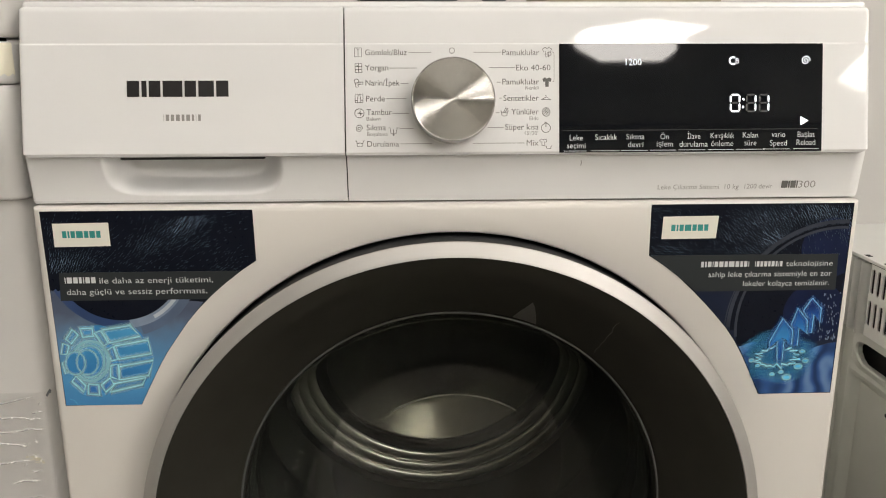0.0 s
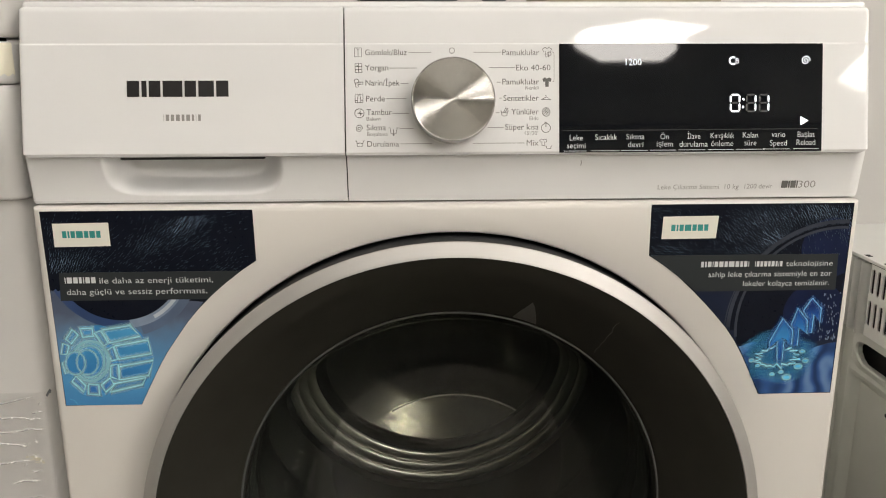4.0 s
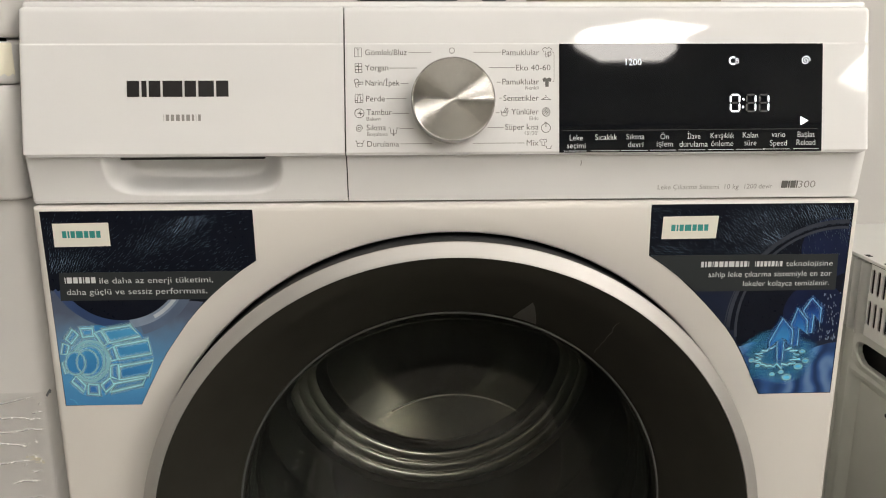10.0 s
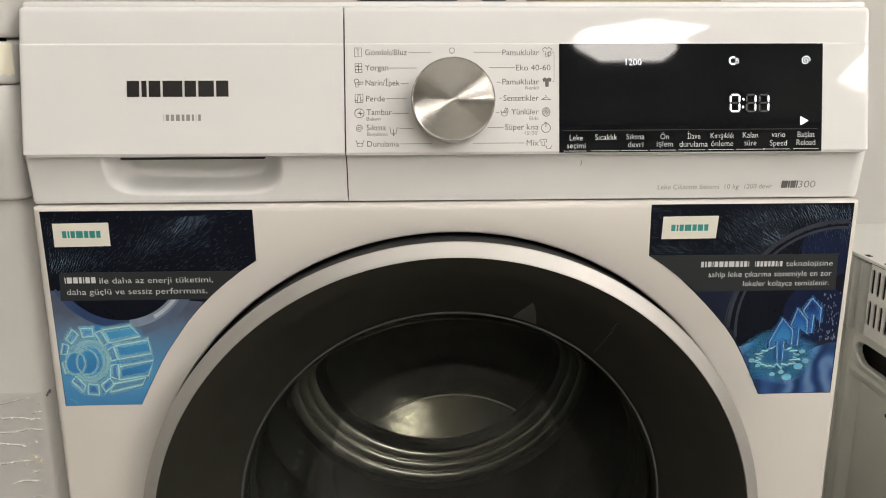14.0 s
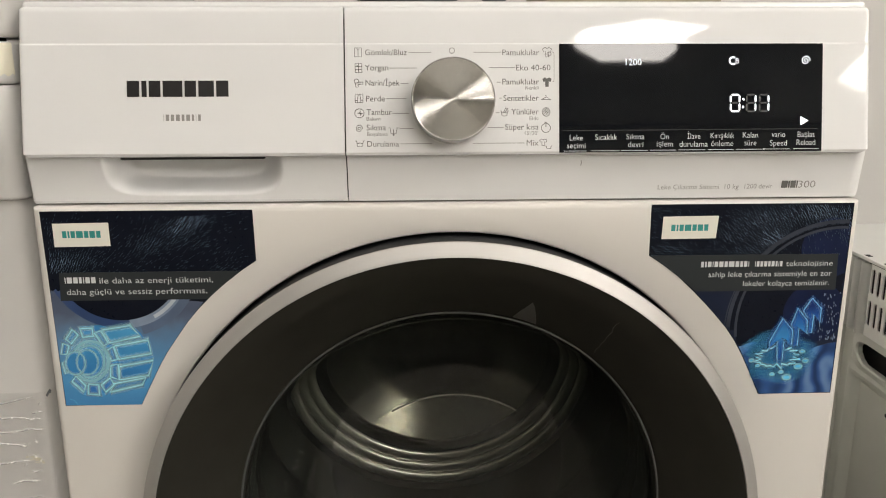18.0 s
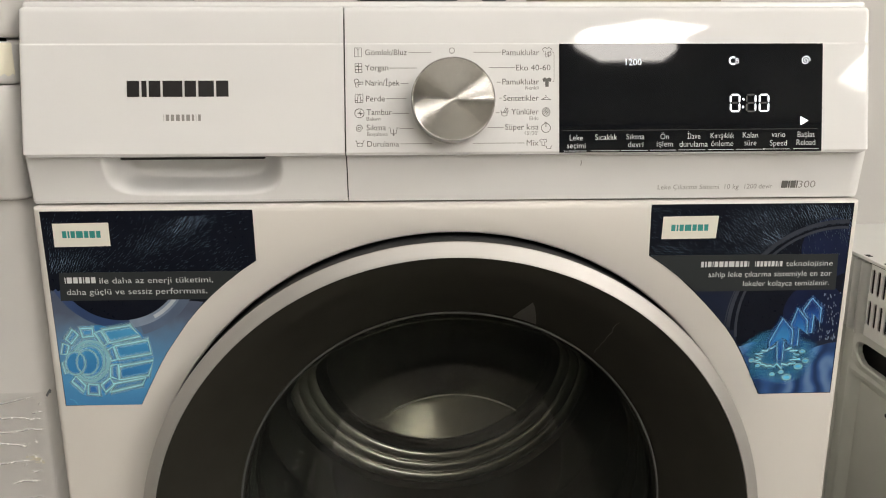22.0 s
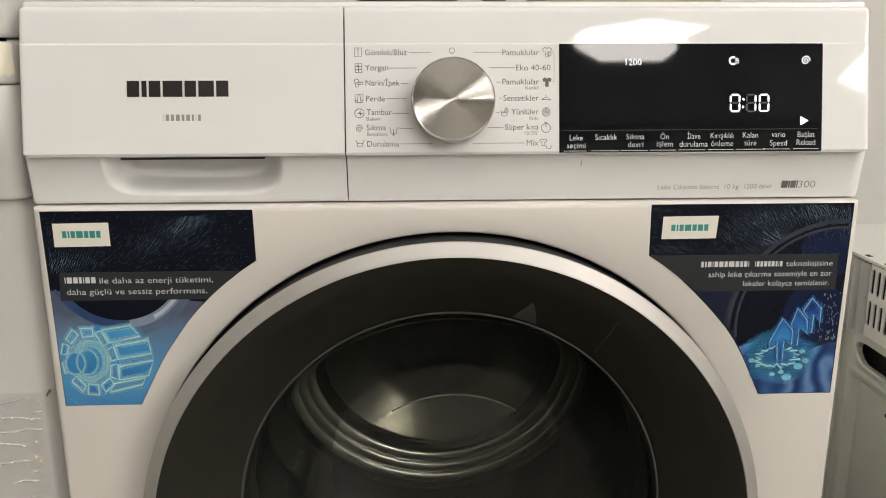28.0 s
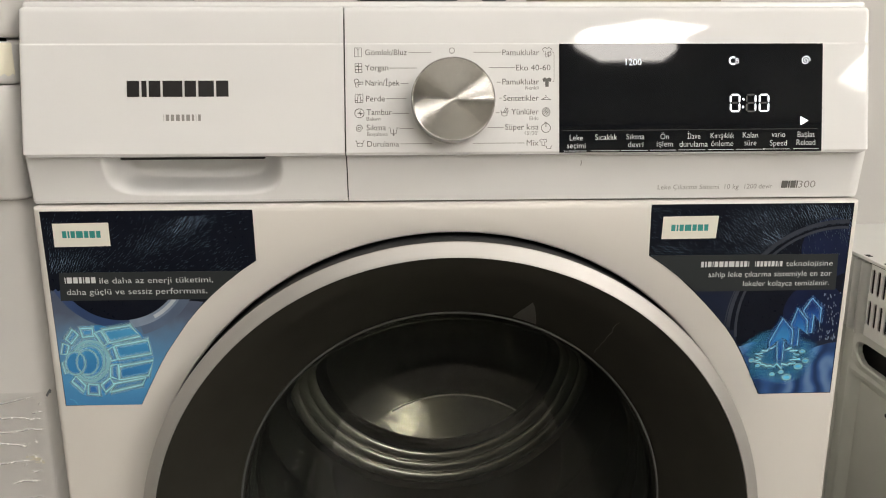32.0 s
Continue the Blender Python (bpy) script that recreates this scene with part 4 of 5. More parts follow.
    for pts, z in ((((0.2718, 0.5990), (0.2713, 0.6108), (0.2674, 0.6167), (0.2733, 0.6267), (0.2810, 0.6184), (0.2812, 0.6071), (0.2757, 0.6136), (0.2756, 0.5989)), 0.0022),
                   (((0.2616, 0.5882), (0.2612, 0.5991), (0.2591, 0.6060), (0.2629, 0.6187), (0.2711, 0.6088), (0.2719, 0.5980), (0.2653, 0.6030), (0.2654, 0.5882)), 0.0026),
                   (((0.2508, 0.5764), (0.2492, 0.5924), (0.2435, 0.5865), (0.2435, 0.5925), (0.2520, 0.6107), (0.2606, 0.6011), (0.2606, 0.5882), (0.2547, 0.5943), (0.2546, 0.5763)), 0.0030)):
        lit(pts, (0.0064, 0.0042, 0.0024), z - 0.0002, tone=(2, 2, 2))
        part("arrow", slab(pts[::-1], z, STICKER), ARROW_PRINT, st)
        lit(pts, (0.0018, 0.0010), z + 0.0002, tone=(3, 1))
        strokes_part("arrow_edge", [pts], 0.0005, z + 0.0004, STICKER, CYAN, st, (0,))
    bm = bmesh.new()
    rnd = random.Random(9)
    for k in range(70):
        x, y = rnd.uniform(0.280, 0.295), rnd.uniform(0.592, 0.63)
        ribbon(bm, [(x, y), (x - 0.0002, y + rnd.uniform(0.001, 0.0022))], 0.0005, 0.0016)
    clip(bm, poly)
    bm.transform(STICKER)
    part("drum_holes", bm, RIM_PRINT, st)["kind"] = "stuff"
    return st


def drum_back():
    """Dished back wall with three raised arms and ring steps near its edge."""
    bm = bmesh.new()
    seg = 240
    rad = [0.0] + [0.02 + 0.004 * k for k in range(36)] + [0.162, 0.1635, 0.166, 0.169, 0.172] + [0.178 + 0.006 * k for k in range(11)]
    rings = []
    for r in rad:
        row = []
        for i in range(seg):
            th = 2 * math.pi * i / seg
            lobe = 0.5 + 0.5 * math.cos(3 * th + radians(96))
            # raised middle, a shallow trough in three waves, then a cone that climbs to the lip under the beads
            trough = 0.352 - 0.003 * lobe
            if r <= 0.10:
                w = (r / 0.10) ** 2 * (3 - 2 * r / 0.10)
                y = 0.341 * (1 - w) + trough * w
            elif r <= 0.121:
                y = trough - 12.0 * (r - 0.10) ** 2
            elif r <= 0.162:
                y = trough - 0.0053 - 0.50 * (r - 0.121) - 0.9 * (r - 0.121) ** 2
            elif r <= 0.172:
                w = (r - 0.162) / 0.010
                y = (trough - 0.0273) * (1 - w) + 0.331 * w
            else:
                y = 0.331 - 0.15 * (r - 0.172)
            # three swept ridges on the raised middle
            if 0.02 < r < 0.12:
                turn = (th - 9.0 * (r - 0.07) + radians(20)) % radians(120)
                y -= 0.0035 * math.exp(-((turn - radians(60)) * r / 0.016) ** 2) * math.sin(math.pi * (r - 0.02) / 0.10)
            if r < 1e-6:
                row = [bm.verts.new((0, y, 0))]
                break
            row.append(bm.verts.new((r * math.sin(th), y, r * math.cos(th))))
        rings.append(row)
    for a, b in zip(rings, rings[1:]):
        for i in range(seg):
            j = (i + 1) % seg
            if len(a) == 1:
                bm.faces.new((a[0], b[j], b[i]))
            else:
                bm.faces.new((a[i], a[j], b[j], b[i]))
    bmesh.ops.recalc_face_normals(bm, faces=bm.faces)
    bmesh.ops.reverse_faces(bm, faces=bm.faces)
    return bm


def washing_machine():
    wm = thing("washing_machine", "white front-loading washing machine running, black door, blue stickers", "washing machine")
    part("front_panel", front_sheet(), WHITE_STEEL, wm)
    part("door_recess", lathe([(0.2392, 0.008), (0.2392, 0.043), (0.206, 0.0485)], DOOR_Z, 128), SEAM, wm)
    for x0, x1 in ((-0.2996, -0.2966), (0.2988, 0.3018)):
        part("side_panel", boxed(x0, x1, 0.0305, 0.565, 0.075, 0.8322, 0.001), WHITE_STEEL, wm)
    part("back_panel", boxed(-0.2955, 0.2955, 0.56, 0.565, 0.075, 0.83), GALV, wm)
    part("plinth", boxed(-0.290, 0.290, 0.012, 0.55, 0.012, 0.0745, 0.003), WHITE_PLASTIC, wm)
    for x in (-0.25, 0.25):
        for y in (0.06, 0.50):
            bm = lathe([(0.0, -0.006), (0.022, -0.006), (0.022, 0.006), (0.0, 0.006)], 0.0, 20)
            bm.transform(Matrix.Translation((x, y, 0.006)) @ Matrix.Rotation(radians(90), 4, "X"))
            part("foot", bm, RUBBER, wm)
    part("worktop", boxed(-0.3002, 0.3002, 0.0215, 0.57, 0.8325, 0.8437, 0.003, 3), WHITE_PLASTIC, wm, "white laminate top")
    part("inner_gap", boxed(-0.294, 0.294, 0.044, 0.050, 0.698, 0.832), SEAM, wm)
    # drawer
    dr = part("detergent_drawer", fascia(-0.3004, SEAM_X - 0.0004), WHITE_PLASTIC, wm, "closed white detergent drawer front")
    part("drawer_grip", lower_strip(-0.3026, SEAM_X - 0.0004, (-0.1855, 0.0640)), WHITE_PLASTIC, dr, "scooped hand grip")
    part("grip_slot", boxed(-0.2365, -0.1345, 0.0046, 0.0075, 0.7347, 0.7385, 0.0006), SEAM, dr)
    logo_bars("logo_bar", -0.2278, -0.1563, 0.0417, 0.0528, (0.9, 0.45, 0.85, 1.35, 0.85, 1.1, 0.9), 0.0004, FASCIA, INK_BLACK, dr, 0.16)
    logo_bars("word_bar", -0.203, -0.176, 0.0250, 0.0294, (0.4, 0.9, 0.9, 1, 0.8, 1, 0.7, 0.4, 0.8), 0.0003, FASCIA, INK_LIGHT, dr, 0.45)
    # control panel
    cp = part("control_panel", fascia(SEAM_X + 0.0004, 0.3004), WHITE_PLASTIC, wm, "white control panel with printed programme names")
    part("lower_strip", lower_strip(SEAM_X + 0.0004, 0.3034), WHITE_PLASTIC, cp)
    for text, a, b, y in LABELS_LEFT + LABELS_RIGHT:
        part("programme_label", lettering(text, a, b, y, 0.0041, 0.0003, FASCIA), INK, cp)
    for text, a, b, y in LABELS_SMALL:
        part("programme_label", lettering(text, a, b, y, 0.0026, 0.0003, FASCIA), INK_LIGHT, cp)
    for a, b, y in LEADERS:
        strokes_part("leader_line", [[(a, y), (b, y)]], 0.0004, 0.0003, FASCIA, INK_LIGHT, cp)
    strokes_part("leader_line", [[(0.0700, 0.0722), (0.0714, 0.0716), (0.0716, 0.0700), (0.0716, 0.0530), (0.0714, 0.0515), (0.0702, 0.0512)]], 0.0003, 0.0003, FASCIA, INK_LIGHT, cp)
    strokes_part("off_mark", [arc(-0.0007, 0.0732, 0.0019, 0, 345, 23)], 0.0004, 0.0003, FASCIA, INK, cp, (0,))
    programme_icons(cp)
    part("rating_text", lettering("Leke Çıkarma Sistemi", 0.1491, 0.1944, 0.7112, 0.0037, 0.0, LOWER), INK_LIGHT, cp)
    part("rating_text", lettering("10 kg", 0.1985, 0.2090, 0.7112, 0.0037, 0.0, LOWER), INK_LIGHT, cp)
    part("rating_text", lettering("1200 devir", 0.2133, 0.2339, 0.7113, 0.0037, 0.0, LOWER), INK_LIGHT, cp)
    logo_bars("logo_bar", 0.2402, 0.2527, 0.7117, 0.7172, (1.4, 0.5, 1.2, 0.4), 0.0003, LOWER, INK, cp, 0.2)
    part("rating_text", lettering("300", 0.2530, 0.2658, 0.7117, 0.0055, 0.0, LOWER), INK_LIGHT, cp)
    bm = bmesh.new()
    ribbon(bm, [(0.0914, 0.7338), (0.0916, 0.7320), (0.0915, 0.7298)], 0.0006, 0.0)
    bm.transform(LOWER)
    part("drip_mark", bm, INK_LIGHT, cp, "faint grey drip mark")
    display(wm)
    dial(wm)
    left_sticker(wm)
    right_sticker(wm)
    # door
    door = part("door", lathe([(0.2300, 0.040), (0.2355, 0.030), (0.2360, 0.0), (0.2362, -0.0150), (0.2366, -0.0215), (0.2340, -0.0220)], DOOR_Z, 160), DOOR_SHELL, wm, "round black glass door in a silver ring")
    part("door_ring", lathe([(0.2366, -0.0214), (0.2378, -0.0220), (0.2382, -0.0232), (0.2379, -0.0243), (0.2370, -0.0249), (0.2338, -0.0268), (0.2305, -0.0288), (0.2290, -0.0298), (0.2281, -0.0300), (0.2277, -0.0285)], DOOR_Z, 160), SILVER, door, "satin silver door ring")
    part("door_glass", lathe([(0.2279, -0.0288), (0.2262, -0.0284), (0.2100, -0.0150), (0.1900, 0.0020), (0.1760, 0.0142), (0.1724, 0.0175), (0.1716, 0.0190), (0.1716, 0.0400)], DOOR_Z, 160), BLACK_GLASS, door, "glossy black door surround")
    # the bowl: an inner skin from the rim to the middle, and the outer skin at an even 5 mm from it
    knots = [(0.1692, 0.0205), (0.1670, 0.0265), (0.1640, 0.0330), (0.1590, 0.0423), (0.1520, 0.0530), (0.1440, 0.0634), (0.1340, 0.0740), (0.1230, 0.0835), (0.1120, 0.0910), (0.1050, 0.0950), (0.0980, 0.0984), (0.0920, 0.1010), (0.0860, 0.1032), (0.0800, 0.1050)]
    inner = knots + [(0.0015 * k, 0.1078 - 0.0016 * min(1.0, max(0.0, (0.0015 * k - 0.055) / 0.020)) ** 2) for k in range(50, -1, -1)]
    outer = []
    for k, (r, y) in enumerate(inner):
        (ra, ya), (rb, yb) = inner[max(0, k - 1)], inner[min(len(inner) - 1, k + 1)]
        n = Vector((yb - ya, ra - rb)).normalized()
        outer.append((max(0.0, r + 0.005 * n.x) if r > 0 else 0.0, y + 0.005 * n.y))
    glass = lathe([(0.1712, 0.0195)] + inner + outer[::-1] + [(0.1712, 0.0195)], DOOR_Z, 192)
    # the lower part of the flat end is clear up to a moulded arc; outer zones have shade in their tint
    ax, az, ar = 0.006, DOOR_Z - 0.0465, 0.109
    for f in glass.faces:
        c = f.calc_center_median()
        rr = math.hypot(c.x, c.z - DOOR_Z)
        f.material_index = 1 if rr < 0.076 and math.hypot(c.x - ax, c.z - az) < ar and c.z - DOOR_Z > 0.008 + 6.4 * (c.x - ax) ** 2 else 0 if rr < 0.085 else 2 if rr < 0.105 else 3
    bowl = part("door_bowl", glass, [DOOR_GLASS, CLEAR_GLASS, SHADED_GLASS, SHADED_EDGE_GLASS], door, "smoked glass bowl with a clear flat end, shade in its outer tint")
    bowl.visible_shadow = False
    # a reflection painted as a grey patch, and a fine scratch, on the slanted surround
    def on_surround(r, deg):
        y = 0.0020 - (r - 0.19) * 0.85 - 0.0004
        return (r * math.sin(radians(deg)), y, DOOR_Z + r * math.cos(radians(deg)))
    bm = bmesh.new()
    rnd = random.Random(12)
    rows = []
    for k in range(15):
        t = k / 14
        deg = 15.6 + 6.2 * t
        top = (0.1760 + 0.0195 * t / 0.36 if t < 0.36 else 0.1955 - 0.0195 * (t - 0.36) / 0.64) + rnd.uniform(-0.0010, 0.0010)
        rows.append([bm.verts.new(on_surround(0.1745 + (max(top, 0.1752) - 0.1745) * j / 4, deg)) for j in range(5)])
    for a, b in zip(rows, rows[1:]):
        for j in range(4):
            bm.faces.new((a[j], b[j], b[j + 1], a[j + 1]))
    part("reflection_patch", bm, GLINT_SCRATCH, door, "dull grey patch painted as a reflection")
    bm = bmesh.new()
    rows = []
    for k in range(11):
        t = k / 10
        deg = 38.5 - 3.6 * t + rnd.uniform(-0.25, 0.25)
        rows.append([bm.verts.new(on_surround(0.1780 + 0.034 * t, deg + dd)) for dd in (-0.05, 0.05)])
    for a, b in zip(rows, rows[1:]):
        bm.faces.new((a[0], b[0], b[1], a[1]))
    part("scratch", bm, GLINT_SCRATCH, door, "fine light scratch")
    bm = bmesh.new()
    ribbon(bm, [(x, y) for x, y in arc(ax, az, ar, 58, 121, 40)], 0.0013, -0.1076)
    bm.transform(STRIP)
    part("bowl_step", bm, STEP_GLASS, door)
    part("bowl_rim", lathe([(0.1704, 0.0188), (0.1712, 0.0180), (0.1722, 0.0182), (0.1726, 0.0190)], DOOR_Z, 160), RIM_DARK, door)
    part("door_seal", lathe([(0.205, 0.045), (0.195, 0.060), (0.180, 0.070), (0.176, 0.085), (0.180, 0.100), (0.190, 0.110), (0.200, 0.130)], DOOR_Z, 96), RUBBER, wm, "dark rubber door seal")
    part("tub", lathe([(0.205, 0.05), (0.262, 0.09), (0.262, 0.535), (0.0, 0.535)], DOOR_Z, 64), TUB, wm)
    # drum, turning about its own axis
    drum = part("drum", lathe([(0.185, 0.0), (0.2, -0.005), (0.225, 0.004), (0.2395, 0.02), (0.2395, 0.10), (0.2365, 0.105), (0.2395, 0.11), (0.2395, 0.20), (0.2365, 0.205), (0.2395, 0.21), (0.2395, 0.345)], 0.0, 96), SHADED_STEEL, wm, "stainless steel washing drum")
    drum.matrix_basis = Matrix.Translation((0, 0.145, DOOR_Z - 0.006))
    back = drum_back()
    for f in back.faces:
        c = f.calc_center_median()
        # past the cone, painted shade: a dark ring inside the beads
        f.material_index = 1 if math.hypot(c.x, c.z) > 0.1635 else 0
    wall = part("drum_back", back, [DRUM_BACK, SHADED_STEEL], drum)
    if "sharp_edge" in wall.data.attributes:
        wall.data.attributes.remove(wall.data.attributes["sharp_edge"])
    for k, (br, by) in enumerate(((0.1915, 0.3288), (0.2065, 0.3266), (0.2215, 0.3244))):
        part("pressed_bead", lathe([(br + 0.0078 * math.cos(radians(q)), by - 0.0036 * math.sin(radians(q))) for q in range(-20, 201, 20)], 0.0, 120), BEAD_STEEL, drum)
    return drum


# ---------- what stands beside, behind and on the machine ----------
def film_sheet():
    """Cling film with pulled horizontal folds round a corner."""
    bm = bmesh.new()
    nx, nz = 60, 110
    g = []
    for i in range(nx + 1):
        s = i / nx * 0.36
        row = []
        for j in range(nz + 1):
            z = 0.10 + 0.452 * j / nz
            if s < 0.285:
                x, y, ox, oy = -0.612 + s, 0.0185, 0, -1
            else:
                a = min(math.pi / 2, (s - 0.285) / 0.018)
                x, y = -0.327 + 0.0155 * math.sin(a), 0.034 - 0.0155 * math.cos(a)
                ox, oy = math.sin(a), -math.cos(a)
                if s > 0.285 + 0.018 * math.pi / 2:
                    y += s - (0.285 + 0.018 * math.pi / 2)
            n = 0.45 * noise.noise(Vector((x * 6 + y * 6, z * 75 + 4 * noise.noise(Vector((x * 9, z * 6, 0))), 0.2)))
            h = 0.0006 + 0.0042 * max(0, n) ** 1.6
            if j == nz:
                h = 0.0004
            row.append(bm.verts.new((x + ox * h, y + oy * h, z)))
        g.append(row)
    for a, b in zip(g, g[1:]):
        for j in range(nz):
            bm.faces.new((a[j], b[j], b[j + 1], a[j + 1]))
    return bm


def rounded_column(x0, x1, y0, y1, z0, z1, r, top=0.0):
    """A box with rounded upright edges."""
    bm = boxed(x0, x1, y0, y1, z0, z1)
    es = [e for e in bm.edges if abs(e.verts[0].co.z - e.verts[1].co.z) > (z1 - z0) * 0.9]
    bmesh.ops.bevel(bm, geom=es, offset=r, segments=5, affect="EDGES", profile=0.5)
    if top:
        es = [e for e in bm.edges if abs(e.verts[0].co.z - e.verts[1].co.z) < 1e-6 and len(e.link_faces) == 2 and abs(e.link_faces[0].normal.z - e.link_faces[1].normal.z) > 0.5]
        bmesh.ops.bevel(bm, geom=es, offset=top, segments=3, affect="EDGES", profile=0.5)
    return bm


def neighbour_machine():
    nb = thing("wrapped_washing_machine", "white washing machine wrapped in clear plastic film", "washing machine", (0, 0, 0))
    part("body", rounded_column(-0.908, -0.3115, 0.019, 0.56, 0.03, 0.7035, 0.016), OLD_WHITE, nb)
    part("control_panel", rounded_column(-0.908, -0.3090, 0.012, 0.55, 0.7045, 0.7865, 0.014, 0.003), OLD_WHITE, nb)
    part("worktop", rounded_column(-0.908, -0.3085, 0.013, 0.56, 0.7872, 0.8165, 0.014, 0.003), OLD_WHITE, nb)
    for x in (-0.86, -0.36):
        for y in (0.07, 0.5):
            bm = lathe([(0.0, -0.015), (0.022, -0.015), (0.022, 0.015), (0.0, 0.015)], 0.0, 16)
            bm.transform(Matrix.Translation((x, y, 0.015)) @ Matrix.Rotation(radians(90), 4, "X"))
            part("foot", bm, RUBBER, nb)
    film = part("plastic_film", film_sheet(), FILM, nb, "wrinkled clear plastic film")
    film.visible_shadow = False
    # pale strips along the film's folds; the shortest are glints given as shapes
    folds = ((-0.3771, 0.5404, -0.3236, 0.5488), (-0.3352, 0.5314, -0.3215, 0.5306), (-0.3810, 0.5131, -0.3430, 0.5209), (-0.3430, 0.5209, -0.3199, 0.5224), (-0.3813, 0.5106, -0.3314, 0.5095), (-0.3404, 0.5078, -0.3338, 0.5076),
             (-0.3841, 0.4911, -0.3332, 0.4948), (-0.3339, 0.4854, -0.3255, 0.4862), (-0.3381, 0.4620, -0.3268, 0.4637), (-0.3282, 0.5360, -0.3190, 0.5368), (-0.3394, 0.4910, -0.3358, 0.4914), (-0.3288, 0.5129, -0.3260, 0.5109),
             (-0.3781, 0.5332, -0.3352, 0.5314), (-0.3267, 0.4947, -0.3250, 0.4941), (-0.3297, 0.4987, -0.3280, 0.4982), (-0.3225, 0.5440, -0.3200, 0.5430), (-0.3510, 0.4759, -0.3287, 0.4778))
    for k, (x0, z, x1, z1) in enumerate(folds):
        ln, tilt = x1 - x0, (z1 - z) / (x1 - x0)
        bm = bmesh.new()
        rings = []
        for i in range(13):
            t = i / 12
            x = x0 + ln * t
            rad = (0.0006 if ln > 0.02 else 0.0004) * math.sin(math.pi * min(1, max(0.03, t))) ** 0.6 + 0.00005
            yy = 0.0164 if x < -0.327 else 0.0164 + (x + 0.327) ** 2 * 18
            zz = z + tilt * (x - x0) + 0.0006 * math.sin(t * 9 + k)
            rings.append([bm.verts.new((x, yy - rad * o, zz + rad * u)) for o, u in ((0.0, -1.1), (0.9, -0.9), (1.25, -0.3), (1.1, 0.35), (0.7, 0.8), (0.0, 1.1))])
        for a, b in zip(rings, rings[1:]):
            for j in range(5):
                bm.faces.new((a[j], b[j], b[j + 1], a[j + 1]))
        bmesh.ops.recalc_face_normals(bm, faces=bm.faces)
        part("film_fold", bm, FOLD, nb)
    bm = bmesh.new()
    rnd = random.Random(4)
    for k in range(26):
        disc(bm, -0.3295 + rnd.gauss(0, 0.0030), 0.4960 + rnd.gauss(0, 0.0018), rnd.uniform(0.0005, 0.0016), rnd.uniform(0.0003, 0.0008), -0.0164 + 0.00002 * k, 10)
    bm.transform(Matrix.Rotation(radians(90), 4, "X"))
    part("glue_stain", bm, TAPE, nb, "yellowish glue stain")
    bm = bmesh.new()
    ribbon(bm, [(-0.3150, 0.5495), (-0.3136, 0.5520), (-0.3122, 0.5540), (-0.3112, 0.5550)], 0.0018, -0.0170)
    ribbon(bm, [(-0.3136, 0.5520), (-0.3112, 0.5532)], 0.0014, -0.0171)
    bm.transform(Matrix.Rotation(radians(90), 4, "X"))
    part("scuff_mark", bm, SLATE, nb, "dark scuff on the corner")
    # tape laid round the front corner of the top
    bm = bmesh.new()
    path = [(-0.360 + 0.0375 * k / 6, 0.0127, 0.0, -1.0) for k in range(6)] + [(-0.3225 + 0.01435 * math.sin(radians(q)), 0.027 - 0.01435 * math.cos(radians(q)), math.sin(radians(q)), -math.cos(radians(q))) for q in range(0, 64, 7)]
    cols = []
    for k, (x, y, u, v) in enumerate(path):
        ragged = 0.0012 * math.sin(k * 1.9)
        cols.append([bm.verts.new((x + u * o, y + v * o, 0.7935 + ragged + (0.0222 - ragged) * j / 8)) for j in range(9) for o in [0.0003 + 0.00035 * abs(noise.noise(Vector((x * 160, j * 0.9, 0.4))))]])
    for a, b in zip(cols, cols[1:]):
        for j in range(8):
            bm.faces.new((a[j], b[j], b[j + 1], a[j + 1]))
    bmesh.ops.recalc_face_normals(bm, faces=bm.faces)
    bmesh.ops.solidify(bm, geom=bm.faces, thickness=0.00015)
    part("tape_strip", bm, TAPE, nb, "strip of yellowed tape")
    up = thing("stacked_appliance", "white boxed appliance standing on the wrapped washing machine", "appliance", (0, 0, 0))
    part("cabinet", rounded_column(-0.90, -0.3075, 0.020, 0.55, 0.8190, 1.42, 0.016, 0.004), OLD_WHITE, up)
    for x in (-0.86, -0.36):
        for y in (0.06, 0.5):
            part("foot", boxed(x - 0.02, x + 0.02, y - 0.02, y + 0.02, 0.8165, 0.8190), RUBBER, up)


